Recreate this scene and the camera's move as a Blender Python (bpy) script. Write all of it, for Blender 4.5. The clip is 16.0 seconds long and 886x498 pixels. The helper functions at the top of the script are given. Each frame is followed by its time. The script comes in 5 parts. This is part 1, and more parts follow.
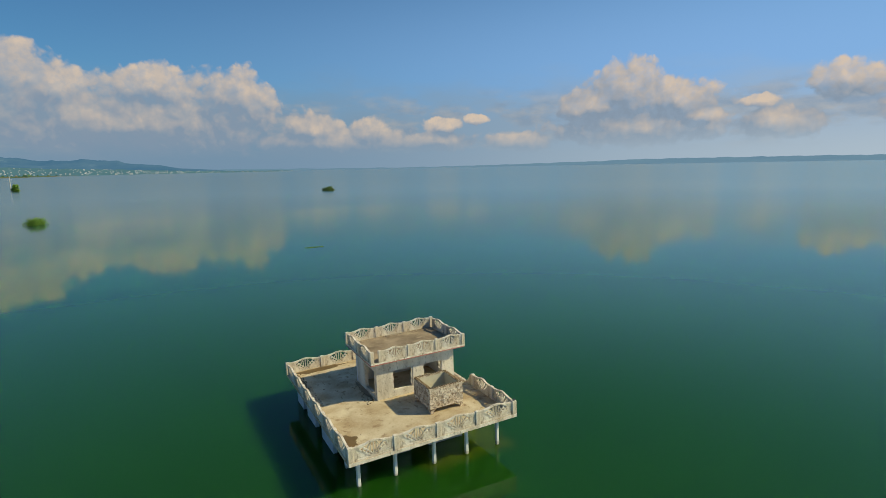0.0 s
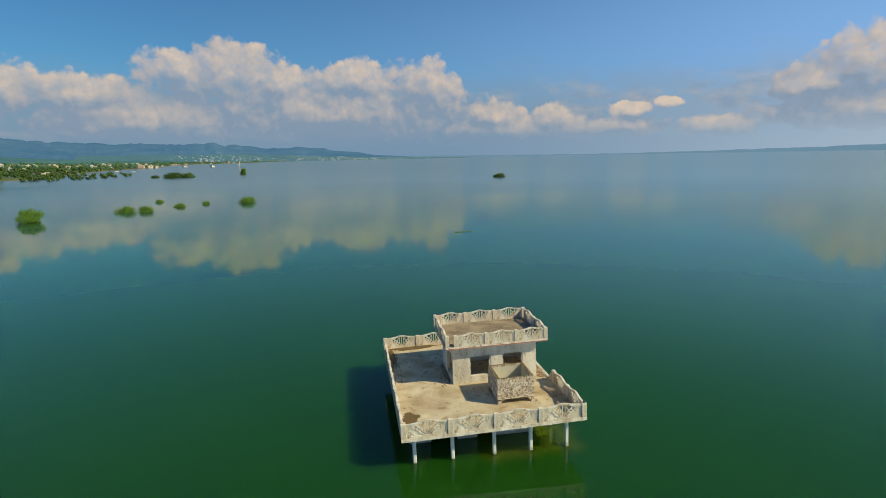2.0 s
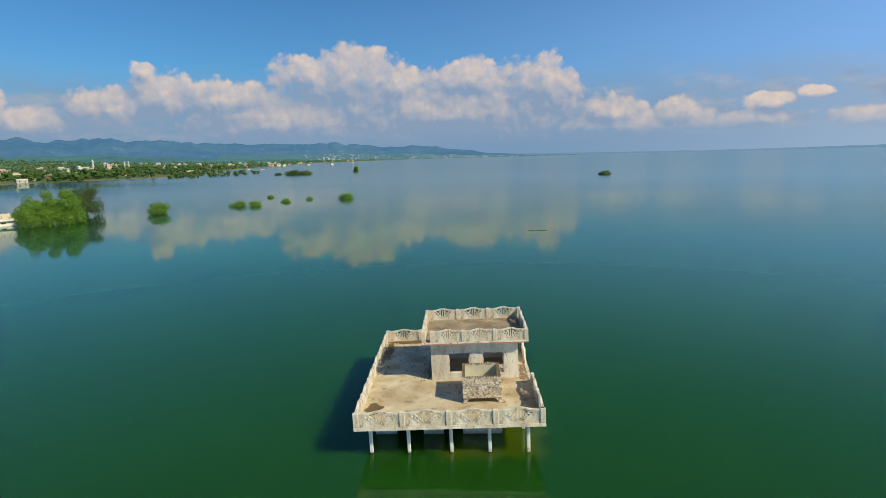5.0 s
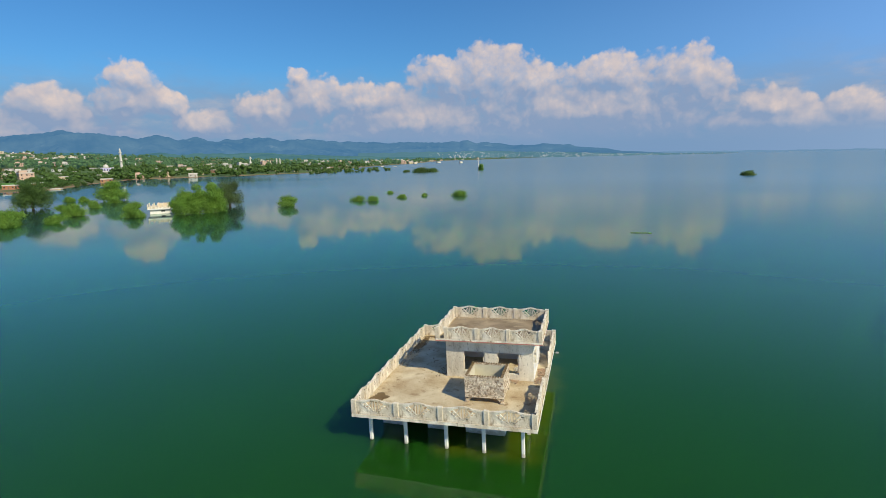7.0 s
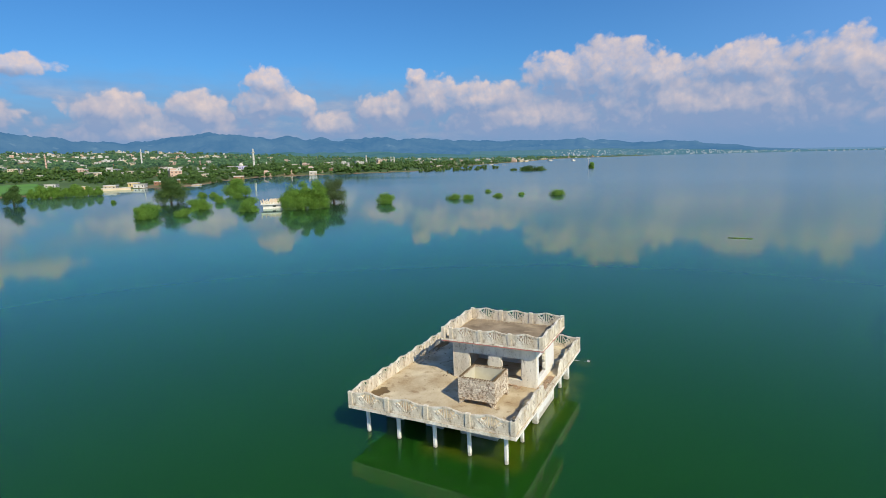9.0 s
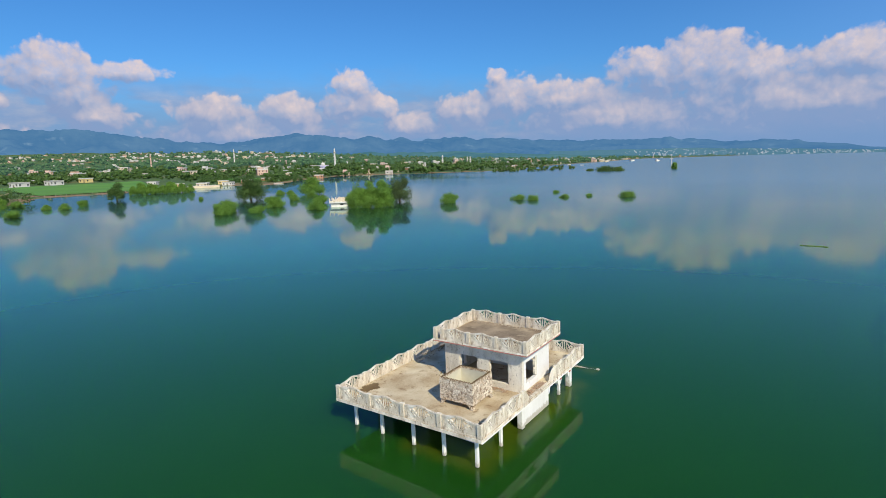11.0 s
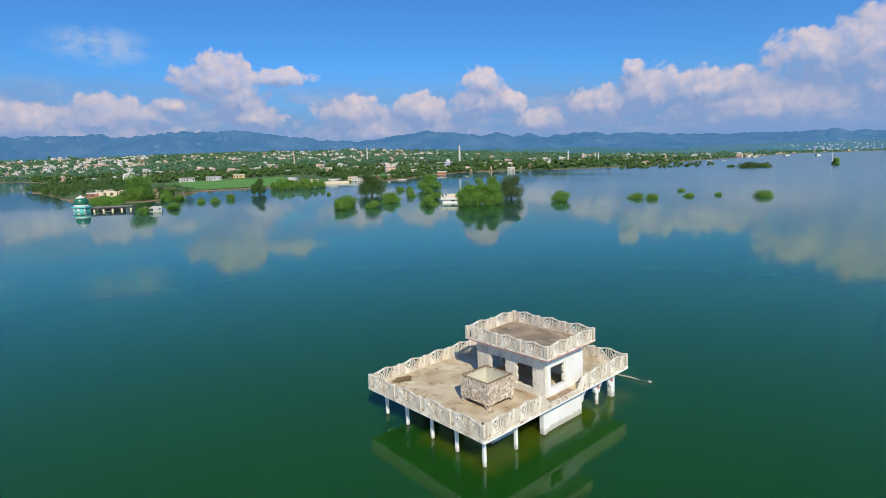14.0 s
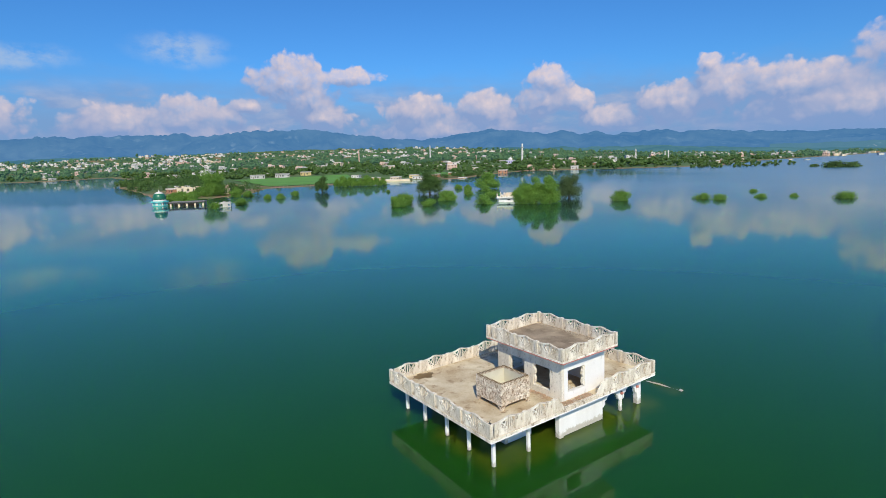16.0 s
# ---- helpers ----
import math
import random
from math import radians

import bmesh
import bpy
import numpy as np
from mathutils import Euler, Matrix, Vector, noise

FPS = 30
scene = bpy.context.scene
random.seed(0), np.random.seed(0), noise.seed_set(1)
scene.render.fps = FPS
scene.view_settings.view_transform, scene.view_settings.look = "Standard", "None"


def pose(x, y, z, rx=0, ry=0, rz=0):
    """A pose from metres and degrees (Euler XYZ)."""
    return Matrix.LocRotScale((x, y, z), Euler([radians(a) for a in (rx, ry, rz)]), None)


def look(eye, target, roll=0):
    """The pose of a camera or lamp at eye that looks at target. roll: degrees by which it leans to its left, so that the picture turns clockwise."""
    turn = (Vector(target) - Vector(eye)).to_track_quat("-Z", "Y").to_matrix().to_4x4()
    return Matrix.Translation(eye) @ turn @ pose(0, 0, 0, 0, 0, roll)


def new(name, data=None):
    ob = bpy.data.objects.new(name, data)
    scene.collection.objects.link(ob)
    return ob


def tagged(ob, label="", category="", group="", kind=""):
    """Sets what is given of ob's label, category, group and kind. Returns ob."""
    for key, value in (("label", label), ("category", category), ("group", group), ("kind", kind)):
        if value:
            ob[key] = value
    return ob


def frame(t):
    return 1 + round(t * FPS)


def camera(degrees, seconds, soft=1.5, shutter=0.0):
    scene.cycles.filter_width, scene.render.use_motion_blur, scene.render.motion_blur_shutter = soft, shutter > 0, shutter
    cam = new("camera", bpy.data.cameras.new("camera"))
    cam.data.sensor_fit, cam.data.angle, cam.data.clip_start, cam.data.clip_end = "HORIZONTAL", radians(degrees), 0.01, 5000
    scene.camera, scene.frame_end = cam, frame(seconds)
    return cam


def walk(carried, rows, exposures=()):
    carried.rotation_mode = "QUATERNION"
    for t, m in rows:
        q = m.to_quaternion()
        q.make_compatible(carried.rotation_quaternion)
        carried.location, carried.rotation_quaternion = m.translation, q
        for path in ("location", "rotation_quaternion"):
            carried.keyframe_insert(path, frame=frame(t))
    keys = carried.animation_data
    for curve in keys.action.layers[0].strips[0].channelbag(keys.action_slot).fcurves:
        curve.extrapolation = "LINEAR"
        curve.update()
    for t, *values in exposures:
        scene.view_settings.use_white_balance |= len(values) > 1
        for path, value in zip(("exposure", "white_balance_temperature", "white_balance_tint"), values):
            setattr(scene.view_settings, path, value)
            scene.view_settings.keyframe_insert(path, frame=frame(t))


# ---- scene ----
cam = camera(78.2, 16.0, soft=0.5)
PATH = [
    (0, (-6.856, -22.054, 14.82), (-5.922, -20.312, 14.517), -1.1),
    (0.5, (-5.812, -22.44, 14.803), (-4.916, -20.684, 14.466), -1.0),
    (1, (-4.453, -22.848, 14.807), (-3.756, -21.005, 14.467), -1.1),
    (1.5, (-3.128, -23.249, 14.718), (-2.669, -21.331, 14.382), -1.0),
    (2, (-1.921, -23.613, 14.728), (-1.589, -21.67, 14.39), -1.1),
    (2.5, (-0.835, -23.925, 14.711), (-0.625, -21.965, 14.372), -1.1),
    (3, (0.225, -24.13, 14.66), (0.371, -22.164, 14.321), -1.0),
    (3.5, (1.368, -24.258, 14.57), (1.485, -22.29, 14.232), -1.1),
    (6, (8.328, -24.118, 14.395), (8.056, -22.166, 14.056), -1.7),
    (6.5, (9.871, -23.777, 14.297), (9.48, -21.844, 13.96), -1.7),
    (7, (11.378, -23.362, 14.235), (10.851, -21.462, 13.902), -1.3),
    (7.5, (12.872, -22.949, 14.209), (12.208, -21.092, 13.876), -1.2),
    (8, (14.3, -22.51, 14.248), (13.532, -20.694, 13.916), -1.3),
    (8.5, (15.633, -22.053, 14.303), (14.787, -20.271, 13.971), -1.5),
    (9, (16.816, -21.507, 14.29), (15.914, -19.753, 13.96), -1.5),
    (11.5, (21.881, -18.827, 14.313), (20.677, -17.263, 13.988), -1.5),
    (12, (22.656, -18.324, 14.314), (21.391, -16.809, 13.988), -1.6),
    (12.5, (23.348, -17.827, 14.317), (22.024, -16.364, 13.993), -1.6),
    (13, (23.966, -17.26, 14.346), (22.586, -15.849, 14.022), -1.7),
    (13.5, (24.608, -16.753, 14.383), (23.178, -15.392, 14.058), -1.7),
    (14, (25.207, -16.299, 14.437), (23.728, -14.992, 14.112), -1.7),
    (14.5, (25.723, -15.785, 14.44), (24.197, -14.534, 14.115), -1.7),
    (15, (26.17, -15.283, 14.44), (24.598, -14.091, 14.115), -1.7),
    (15.5, (26.532, -14.878, 14.428), (24.929, -13.727, 14.104), -1.7),
    (16, (26.789, -14.63, 14.437), (25.17, -13.501, 14.112), -1.6),
]
walk(cam, [(t, look(eye, target, roll)) for t, eye, target, roll in PATH],
     exposures=[(0.0, -0.15, 8100, -7), (3.5, -0.02, 7650, -5), (9.0, 0.08, 6650, 2), (16.0, 0.09, 6150, 5)])

# ---- sky and sun ----
SUN_AZ, SUN_EL = 121.0, 39.5            # degrees clockwise from +y, and above the horizon

# Cloud heaps as (azimuth, elevation, half width, half height) in degrees.
WEST_HEAPS = [(-69.9, 9.0, 3.6, 2.2), (-64.2, 9.2, 2.9, 0.9), (-67.9, 7.1, 2.7, 1.5), (-66.6, 5.2, 2.6, 1.6), (-79.3, 5.0, 4.3, 2.2),
              (-85.1, 4.6, 3.6, 1.9), (-74.3, 6.5, 1.2, 0.8), (-57.5, 5.5, 3.7, 1.8), (-50.3, 5.7, 2.8, 1.7), (-43.9, 8.3, 2.2, 1.4),
              (-44.7, 6.2, 3.3, 1.5), (-41.4, 6.1, 2.2, 1.2), (-38.1, 4.3, 3.6, 1.3), (-54.0, 3.6, 9.0, 1.7), (-80.0, 3.4, 8.0, 1.6), (-96.0, 5.2, 5.0, 2.0), (-108.0, 6.5, 5.0, 2.6)]
NORTH_HEAPS = [(-10.4, 8.9, 3.6, 2.8), (-14.7, 8.7, 3.6, 2.1), (-6.1, 7.9, 2.8, 2.2), (-22.6, 6.7, 5.0, 1.7), (-28.1, 6.6, 2.5, 2.3),
               (-32.3, 5.6, 3.6, 1.9), (-29.4, 9.0, 1.2, 0.8), (1.2, 8.3, 4.8, 2.1), (8.4, 7.7, 3.6, 2.6), (-1.1, 5.0, 14.0, 3.2), (-18.0, 4.4, 9.0, 2.4), (17.0, 3.4, 8.0, 1.6),
               (15.1, 4.6, 3.6, 1.6), (20.8, 4.2, 2.6, 1.4), (28.7, 4.8, 2.2, 0.8), (32.1, 5.4, 1.5, 0.6),
               (36.3, 3.1, 3.2, 1.0), (27.4, 3.2, 4.8, 1.0)]
EAST_HEAPS = [(46.6, 7.9, 3.4, 2.8), (51.2, 6.6, 3.6, 2.2), (43.5, 6.4, 3.6, 1.9), (53.6, 4.9, 2.0, 1.0), (47.7, 4.1, 8.3, 1.9),
              (64.4, 7.3, 2.8, 1.6), (57.7, 6.0, 1.8, 0.6), (59.1, 4.1, 3.6, 1.5), (71.0, 5.0, 4.0, 1.8), (86.0, 6.0, 6.0, 2.5)]
WISPS = [(-79.2, 11.2, 4.8, 1.7), (-92.0, 10.0, 5.0, 1.2)]


def build_world():
    world = bpy.data.worlds.new("sky")
    scene.world = world
    world.use_nodes = True
    nt = world.node_tree
    nt.nodes.clear()
    N, L = nt.nodes.new, nt.links.new

    def math(op, a, b=None, c=None, clamp=False):
        n = N("ShaderNodeMath")
        n.operation, n.use_clamp = op, clamp
        for i, v in enumerate((a, b, c)):
            if v is None:
                continue
            if isinstance(v, (int, float)):
                n.inputs[i].default_value = v
            else:
                L(v, n.inputs[i])
        return n.outputs[0]

    def vec(op, a, b):
        n = N("ShaderNodeVectorMath")
        n.operation = op
        for i, v in enumerate((a, b)):
            if v is None:
                continue
            if isinstance(v, tuple):
                n.inputs[i].default_value = v
            else:
                L(v, n.inputs[i])
        return n.outputs["Value"] if op == "LENGTH" else n.outputs["Vector"]

    def ramp(v, lo, hi):
        n = N("ShaderNodeMapRange")
        n.interpolation_type = "SMOOTHSTEP"
        L(v, n.inputs["Value"])
        n.inputs["From Min"].default_value, n.inputs["From Max"].default_value = lo, hi
        return n.outputs["Result"]

    def noise_at(v, scale, detail, rough=0.55):
        n = N("ShaderNodeTexNoise")
        n.inputs["Scale"].default_value, n.inputs["Detail"].default_value, n.inputs["Roughness"].default_value = scale, detail, rough
        L(v, n.inputs["Vector"])
        return n

    def mix(f, a, b):
        n = N("ShaderNodeMix")
        n.data_type = "RGBA"
        for i, v in ((0, f), (6, a), (7, b)):
            if isinstance(v, (int, float)):
                n.inputs[i].default_value = v
            elif isinstance(v, tuple):
                n.inputs[i].default_value = (*v, 1)
            else:
                L(v, n.inputs[i])
        return n.outputs[2]

    way = N("ShaderNodeTexCoord").outputs["Generated"]
    sep = N("ShaderNodeSeparateXYZ")
    L(way, sep.inputs[0])
    az = math("MULTIPLY", math("ARCTAN2", sep.outputs[0], sep.outputs[1]), 57.2958)
    el = math("MULTIPLY", math("ARCSINE", sep.outputs[2]), 57.2958)
    up = math("MAXIMUM", sep.outputs[2], 0.012)
    lifted = N("ShaderNodeCombineXYZ")
    L(sep.outputs[0], lifted.inputs[0]), L(sep.outputs[1], lifted.inputs[1]), L(up, lifted.inputs[2])

    sky = N("ShaderNodeTexSky")
    sky.sky_type, sky.sun_disc = "NISHITA", False
    sky.sun_elevation, sky.sun_rotation = radians(SUN_EL), radians(SUN_AZ)
    sky.air_density, sky.dust_density, sky.ozone_density = 1.0, 1.0, 3.0
    L(lifted.outputs[0], sky.inputs["Vector"])
    clear = vec("MULTIPLY", sky.outputs[0], SKY)
    sunny = ramp(az, 5.0, 75.0)
    # Thin bright haze on the sun's side of the sky.
    clear = mix(math("MULTIPLY", math("MULTIPLY", ramp(az, -25.0, 62.0), ramp(el, 26.0, 8.0)), 0.82), clear, (0.262, 0.485, 1.08))

    place = N("ShaderNodeCombineXYZ")
    L(az, place.inputs[0]), L(el, place.inputs[1])
    p = place.outputs[0]
    big = vec("SUBTRACT", noise_at(p, 0.16, 2).outputs["Color"], (0.5, 0.5, 0.5))
    small = vec("SUBTRACT", noise_at(p, 0.75, 6, 0.52).outputs["Color"], (0.5, 0.5, 0.5))
    q = vec("ADD", vec("ADD", p, (0, 0.85, 0)), vec("ADD", vec("MULTIPLY", big, (3.0, 1.0, 0)), vec("MULTIPLY", small, (0.95, 0.75, 0))))

    def heap(rows, at, soft=0.22):
        far = None
        for a, e, w, h in rows:
            d = vec("LENGTH", vec("MULTIPLY", vec("SUBTRACT", at, (a, e, 0)), (1 / w, 1 / h, 0)), None)
            far = d if far is None else math("SMOOTH_MIN", far, d, soft)
        return far

    def puff(at, scale):
        n = N("ShaderNodeTexVoronoi")
        n.voronoi_dimensions, n.feature = "2D", "SMOOTH_F1"
        n.inputs["Scale"].default_value, n.inputs["Smoothness"].default_value = scale, 0.35
        L(at, n.inputs["Vector"])
        return n.outputs["Distance"]

    def billow(at):
        """Heaps broken into round lumps of three sizes: below 1 is inside the cloud."""
        heaps = math("MINIMUM", math("MINIMUM", heap(WEST_HEAPS, at), heap(NORTH_HEAPS, at)), heap(EAST_HEAPS, at))
        lumps = math("ADD", math("MULTIPLY", puff(at, 0.42), 0.46), math("ADD", math("MULTIPLY", puff(at, 1.0), 0.30), math("MULTIPLY", puff(at, 2.3), 0.11)))
        return math("ADD", heaps, math("SUBTRACT", lumps, 0.40))

    here, there = billow(q), billow(vec("ADD", q, (0.38, 0.62, 0)))
    veil = noise_at(p, 0.9, 6, 0.6).outputs[0]
    thick = math("MULTIPLY", ramp(math("ADD", here, math("MULTIPLY", math("SUBTRACT", veil, 0.5), 0.30)), 1.12, 0.80), ramp(el, 0.2, 2.6))
    wisps = math("MULTIPLY", math("MULTIPLY", ramp(heap(WISPS, q), 1.2, 0.3), ramp(noise_at(vec("MULTIPLY", p, (0.6, 1.0, 0)), 0.55, 6, 0.6).outputs[0], 0.32, 0.62)), 0.62)

    # Each billow is lit where the cloud thins towards the sun, and grey where it thickens.
    beyond = billow(vec("ADD", q, (0.9, 1.9, 0)))
    side = math("ADD", math("MULTIPLY", math("SUBTRACT", there, here), 0.62), math("MULTIPLY", math("SUBTRACT", beyond, here), 0.30))
    rise = math("MULTIPLY", ramp(el, 2.0, 9.5), 0.28)
    lit = math("ADD", math("ADD", side, rise), 0.08, clamp=True)
    body = mix(lit, CLOUD_SHADE, CLOUD_LIT)
    # Low grey banks and haze towards the horizon.
    low = ramp(math("ADD", el, math("MULTIPLY", math("SUBTRACT", noise_at(vec("MULTIPLY", p, (0.3, 0.8, 0)), 0.45, 6).outputs[0], 0.5), 6.0)), 9.5, 3.5)
    c = mix(math("MULTIPLY", low, 0.86), clear, mix(sunny, (0.20, 0.305, 0.53), (0.39, 0.49, 0.77)))
    c = mix(wisps, c, (0.46, 0.52, 0.64))
    # A softer, broken layer behind the heaps.
    flat = vec("MULTIPLY", p, (0.42, 1.0, 0))
    layer = math("MULTIPLY", ramp(noise_at(flat, 0.34, 8, 0.55).outputs[0], 0.44, 0.60), math("MULTIPLY", ramp(el, 8.2, 5.4), ramp(el, 0.6, 2.4)))
    tone = math("ADD", math("MULTIPLY", math("SUBTRACT", noise_at(flat, 0.9, 6, 0.55).outputs[0], noise_at(vec("ADD", flat, (0.3, 0.5, 0)), 0.9, 6, 0.55).outputs[0]), 2.0), 0.34, clamp=True)
    c = mix(math("MULTIPLY", layer, 0.66), c, mix(tone, CLOUD_SHADE, (0.48, 0.46, 0.55)))
    c = mix(math("MULTIPLY", thick, math("ADD", math("MULTIPLY", ramp(veil, 0.66, 0.36), 0.30), 0.68)), c, body)
    c = mix(math("MULTIPLY", ramp(el, 4.4, 0.0), 0.80), c, mix(sunny, (0.19, 0.305, 0.55), (0.47, 0.57, 0.83)))
    bg = N("ShaderNodeBackground")
    L(c, bg.inputs["Color"])
    L(bg.outputs[0], N("ShaderNodeOutputWorld").inputs["Surface"])


SKY = (0.0365, 0.0745, 0.119)
CLOUD_LIT, CLOUD_SHADE = (0.72, 0.585, 0.60), (0.250, 0.325, 0.540)
build_world()
sun = new("sun", bpy.data.lights.new("sun", "SUN"))
sun.data.energy, sun.data.angle, sun.data.color = 4.6, radians(0.53), (1.0, 0.87, 0.69)
s_az, s_el = radians(SUN_AZ), radians(SUN_EL)
SUN_WAY = Vector((math.sin(s_az) * math.cos(s_el), math.cos(s_az) * math.cos(s_el), math.sin(s_el)))
sun.matrix_world = look(SUN_WAY * 100, (0, 0, 0))


# ---- materials ----
def material(name, light, dark, rough=0.8, grain=8.0, stain=0.6, amount=0.6, bump=0.25, spots=None, spot_at=0.62, spot_scale=2.0, streak=False, varied=0.0, coords="Object", metal=0.0, fine_spots=None, tide=None):
    """Two colours mixed by fine grain and broad stains, with spots of a third colour and fine relief."""
    m = bpy.data.materials.new(name)
    m.use_nodes = True
    nt = m.node_tree
    N, L = nt.nodes.new, nt.links.new
    bsdf = nt.nodes["Principled BSDF"]
    bsdf.inputs["Roughness"].default_value, bsdf.inputs["Metallic"].default_value = rough, metal
    co = N("ShaderNodeTexCoord").outputs[coords]

    def noise_tex(scale, detail, stretch=None, off=0.0):
        mp = N("ShaderNodeMapping")
        L(co, mp.inputs[0])
        mp.inputs["Location"].default_value = (off, off * 2, off * 3)
        if stretch:
            mp.inputs["Scale"].default_value = stretch
        n = N("ShaderNodeTexNoise")
        n.inputs["Scale"].default_value, n.inputs["Detail"].default_value = scale, detail
        L(mp.outputs[0], n.inputs["Vector"])
        return n.outputs[0]

    def span(v, lo, hi, top=1.0):
        n = N("ShaderNodeMapRange")
        L(v, n.inputs["Value"])
        n.inputs["From Min"].default_value, n.inputs["From Max"].default_value, n.inputs["To Max"].default_value = lo, hi, top
        return n.outputs["Result"]

    def mix(f, a, b, kind="MIX"):
        n = N("ShaderNodeMix")
        n.data_type, n.blend_type = "RGBA", kind
        for i, v in ((0, f), (6, a), (7, b)):
            if isinstance(v, (int, float)):
                n.inputs[i].default_value = v
            elif isinstance(v, tuple):
                n.inputs[i].default_value = (*v, 1)
            else:
                L(v, n.inputs[i])
        return n.outputs[2]

    fine = noise_tex(grain, 6)
    broad = noise_tex(stain, 5, (1, 1, 0.25) if streak else None, 3.1)
    add = N("ShaderNodeMath")
    add.operation = "MULTIPLY_ADD"
    L(fine, add.inputs[0])
    add.inputs[1].default_value = 0.55
    L(span(broad, 0.3, 0.7, 0.75), add.inputs[2])
    c = mix(span(add.outputs[0], 0.25, 1.05, amount), light, dark)
    if spots:
        c = mix(span(noise_tex(spot_scale, 7, (1, 1, 0.45) if streak else None, 7.7), spot_at, spot_at + 0.13, 0.85), c, spots)
    if fine_spots:
        # chips and specks, gathered where the broad stain is
        speck = N("ShaderNodeMath")
        speck.operation = "MULTIPLY_ADD"
        L(span(broad, 0.35, 0.65, 0.10), speck.inputs[0])
        speck.inputs[1].default_value = 1.0
        L(noise_tex(grain * 0.9, 4, None, 11.3), speck.inputs[2])
        c = mix(span(speck.outputs[0], 0.64, 0.80, 0.62), c, fine_spots)
    if tide:
        # a brown mark left at the waterline
        high = N("ShaderNodeSeparateXYZ")
        L(co, high.inputs[0])
        level = N("ShaderNodeMath")
        level.operation = "MULTIPLY_ADD"
        L(noise_tex(5.0, 4, None, 5.5), level.inputs[0])
        level.inputs[1].default_value = 0.5
        L(high.outputs[2], level.inputs[2])
        c = mix(span(level.outputs[0], 0.37, 0.24, 0.55), c, tide)
    if varied:
        info = N("ShaderNodeObjectInfo").outputs["Random"]
        geo = N("ShaderNodeNewGeometry").outputs["Random Per Island"]
        s = N("ShaderNodeMath")
        s.operation = "ADD"
        L(info, s.inputs[0]), L(geo, s.inputs[1])
        c = mix(span(s.outputs[0], 0.3, 1.7, varied), c, (dark[0] * 0.6, dark[1] * 0.6, dark[2] * 0.6))
    L(c, bsdf.inputs["Base Color"])
    if bump:
        b = N("ShaderNodeBump")
        b.inputs["Strength"].default_value, b.inputs["Distance"].default_value = bump, 0.03
        L(fine, b.inputs["Height"])
        L(b.outputs[0], bsdf.inputs["Normal"])
    return m


def leaf_material(name, light, dark):
    """Leaves: colour by clump, a little light through the blade."""
    m = bpy.data.materials.new(name)
    m.use_nodes = True
    nt = m.node_tree
    N, L = nt.nodes.new, nt.links.new
    out, bsdf = nt.nodes["Material Output"], nt.nodes["Principled BSDF"]
    bsdf.inputs["Roughness"].default_value = 0.6
    co = N("ShaderNodeTexCoord").outputs["Object"]
    n = N("ShaderNodeTexNoise")
    n.inputs["Scale"].default_value, n.inputs["Detail"].default_value = 0.35, 4
    L(co, n.inputs["Vector"])
    geo = N("ShaderNodeNewGeometry").outputs["Random Per Island"]
    s = N("ShaderNodeMath")
    s.operation = "MULTIPLY_ADD"
    L(geo, s.inputs[0])
    s.inputs[1].default_value = 0.55
    L(n.outputs[0], s.inputs[2])
    mr = N("ShaderNodeMapRange")
    L(s.outputs[0], mr.inputs["Value"])
    mr.inputs["From Min"].default_value, mr.inputs["From Max"].default_value = 0.35, 1.1
    mx = N("ShaderNodeMix")
    mx.data_type = "RGBA"
    L(mr.outputs[0], mx.inputs[0])
    mx.inputs[6].default_value, mx.inputs[7].default_value = (*light, 1), (*dark, 1)
    L(mx.outputs[2], bsdf.inputs["Base Color"])
    tr = N("ShaderNodeBsdfTranslucent")
    L(mx.outputs[2], tr.inputs["Color"])
    ms = N("ShaderNodeMixShader")
    ms.inputs[0].default_value = 0.42
    L(bsdf.outputs[0], ms.inputs[1]), L(tr.outputs[0], ms.inputs[2])
    L(ms.outputs[0], out.inputs["Surface"])
    return m


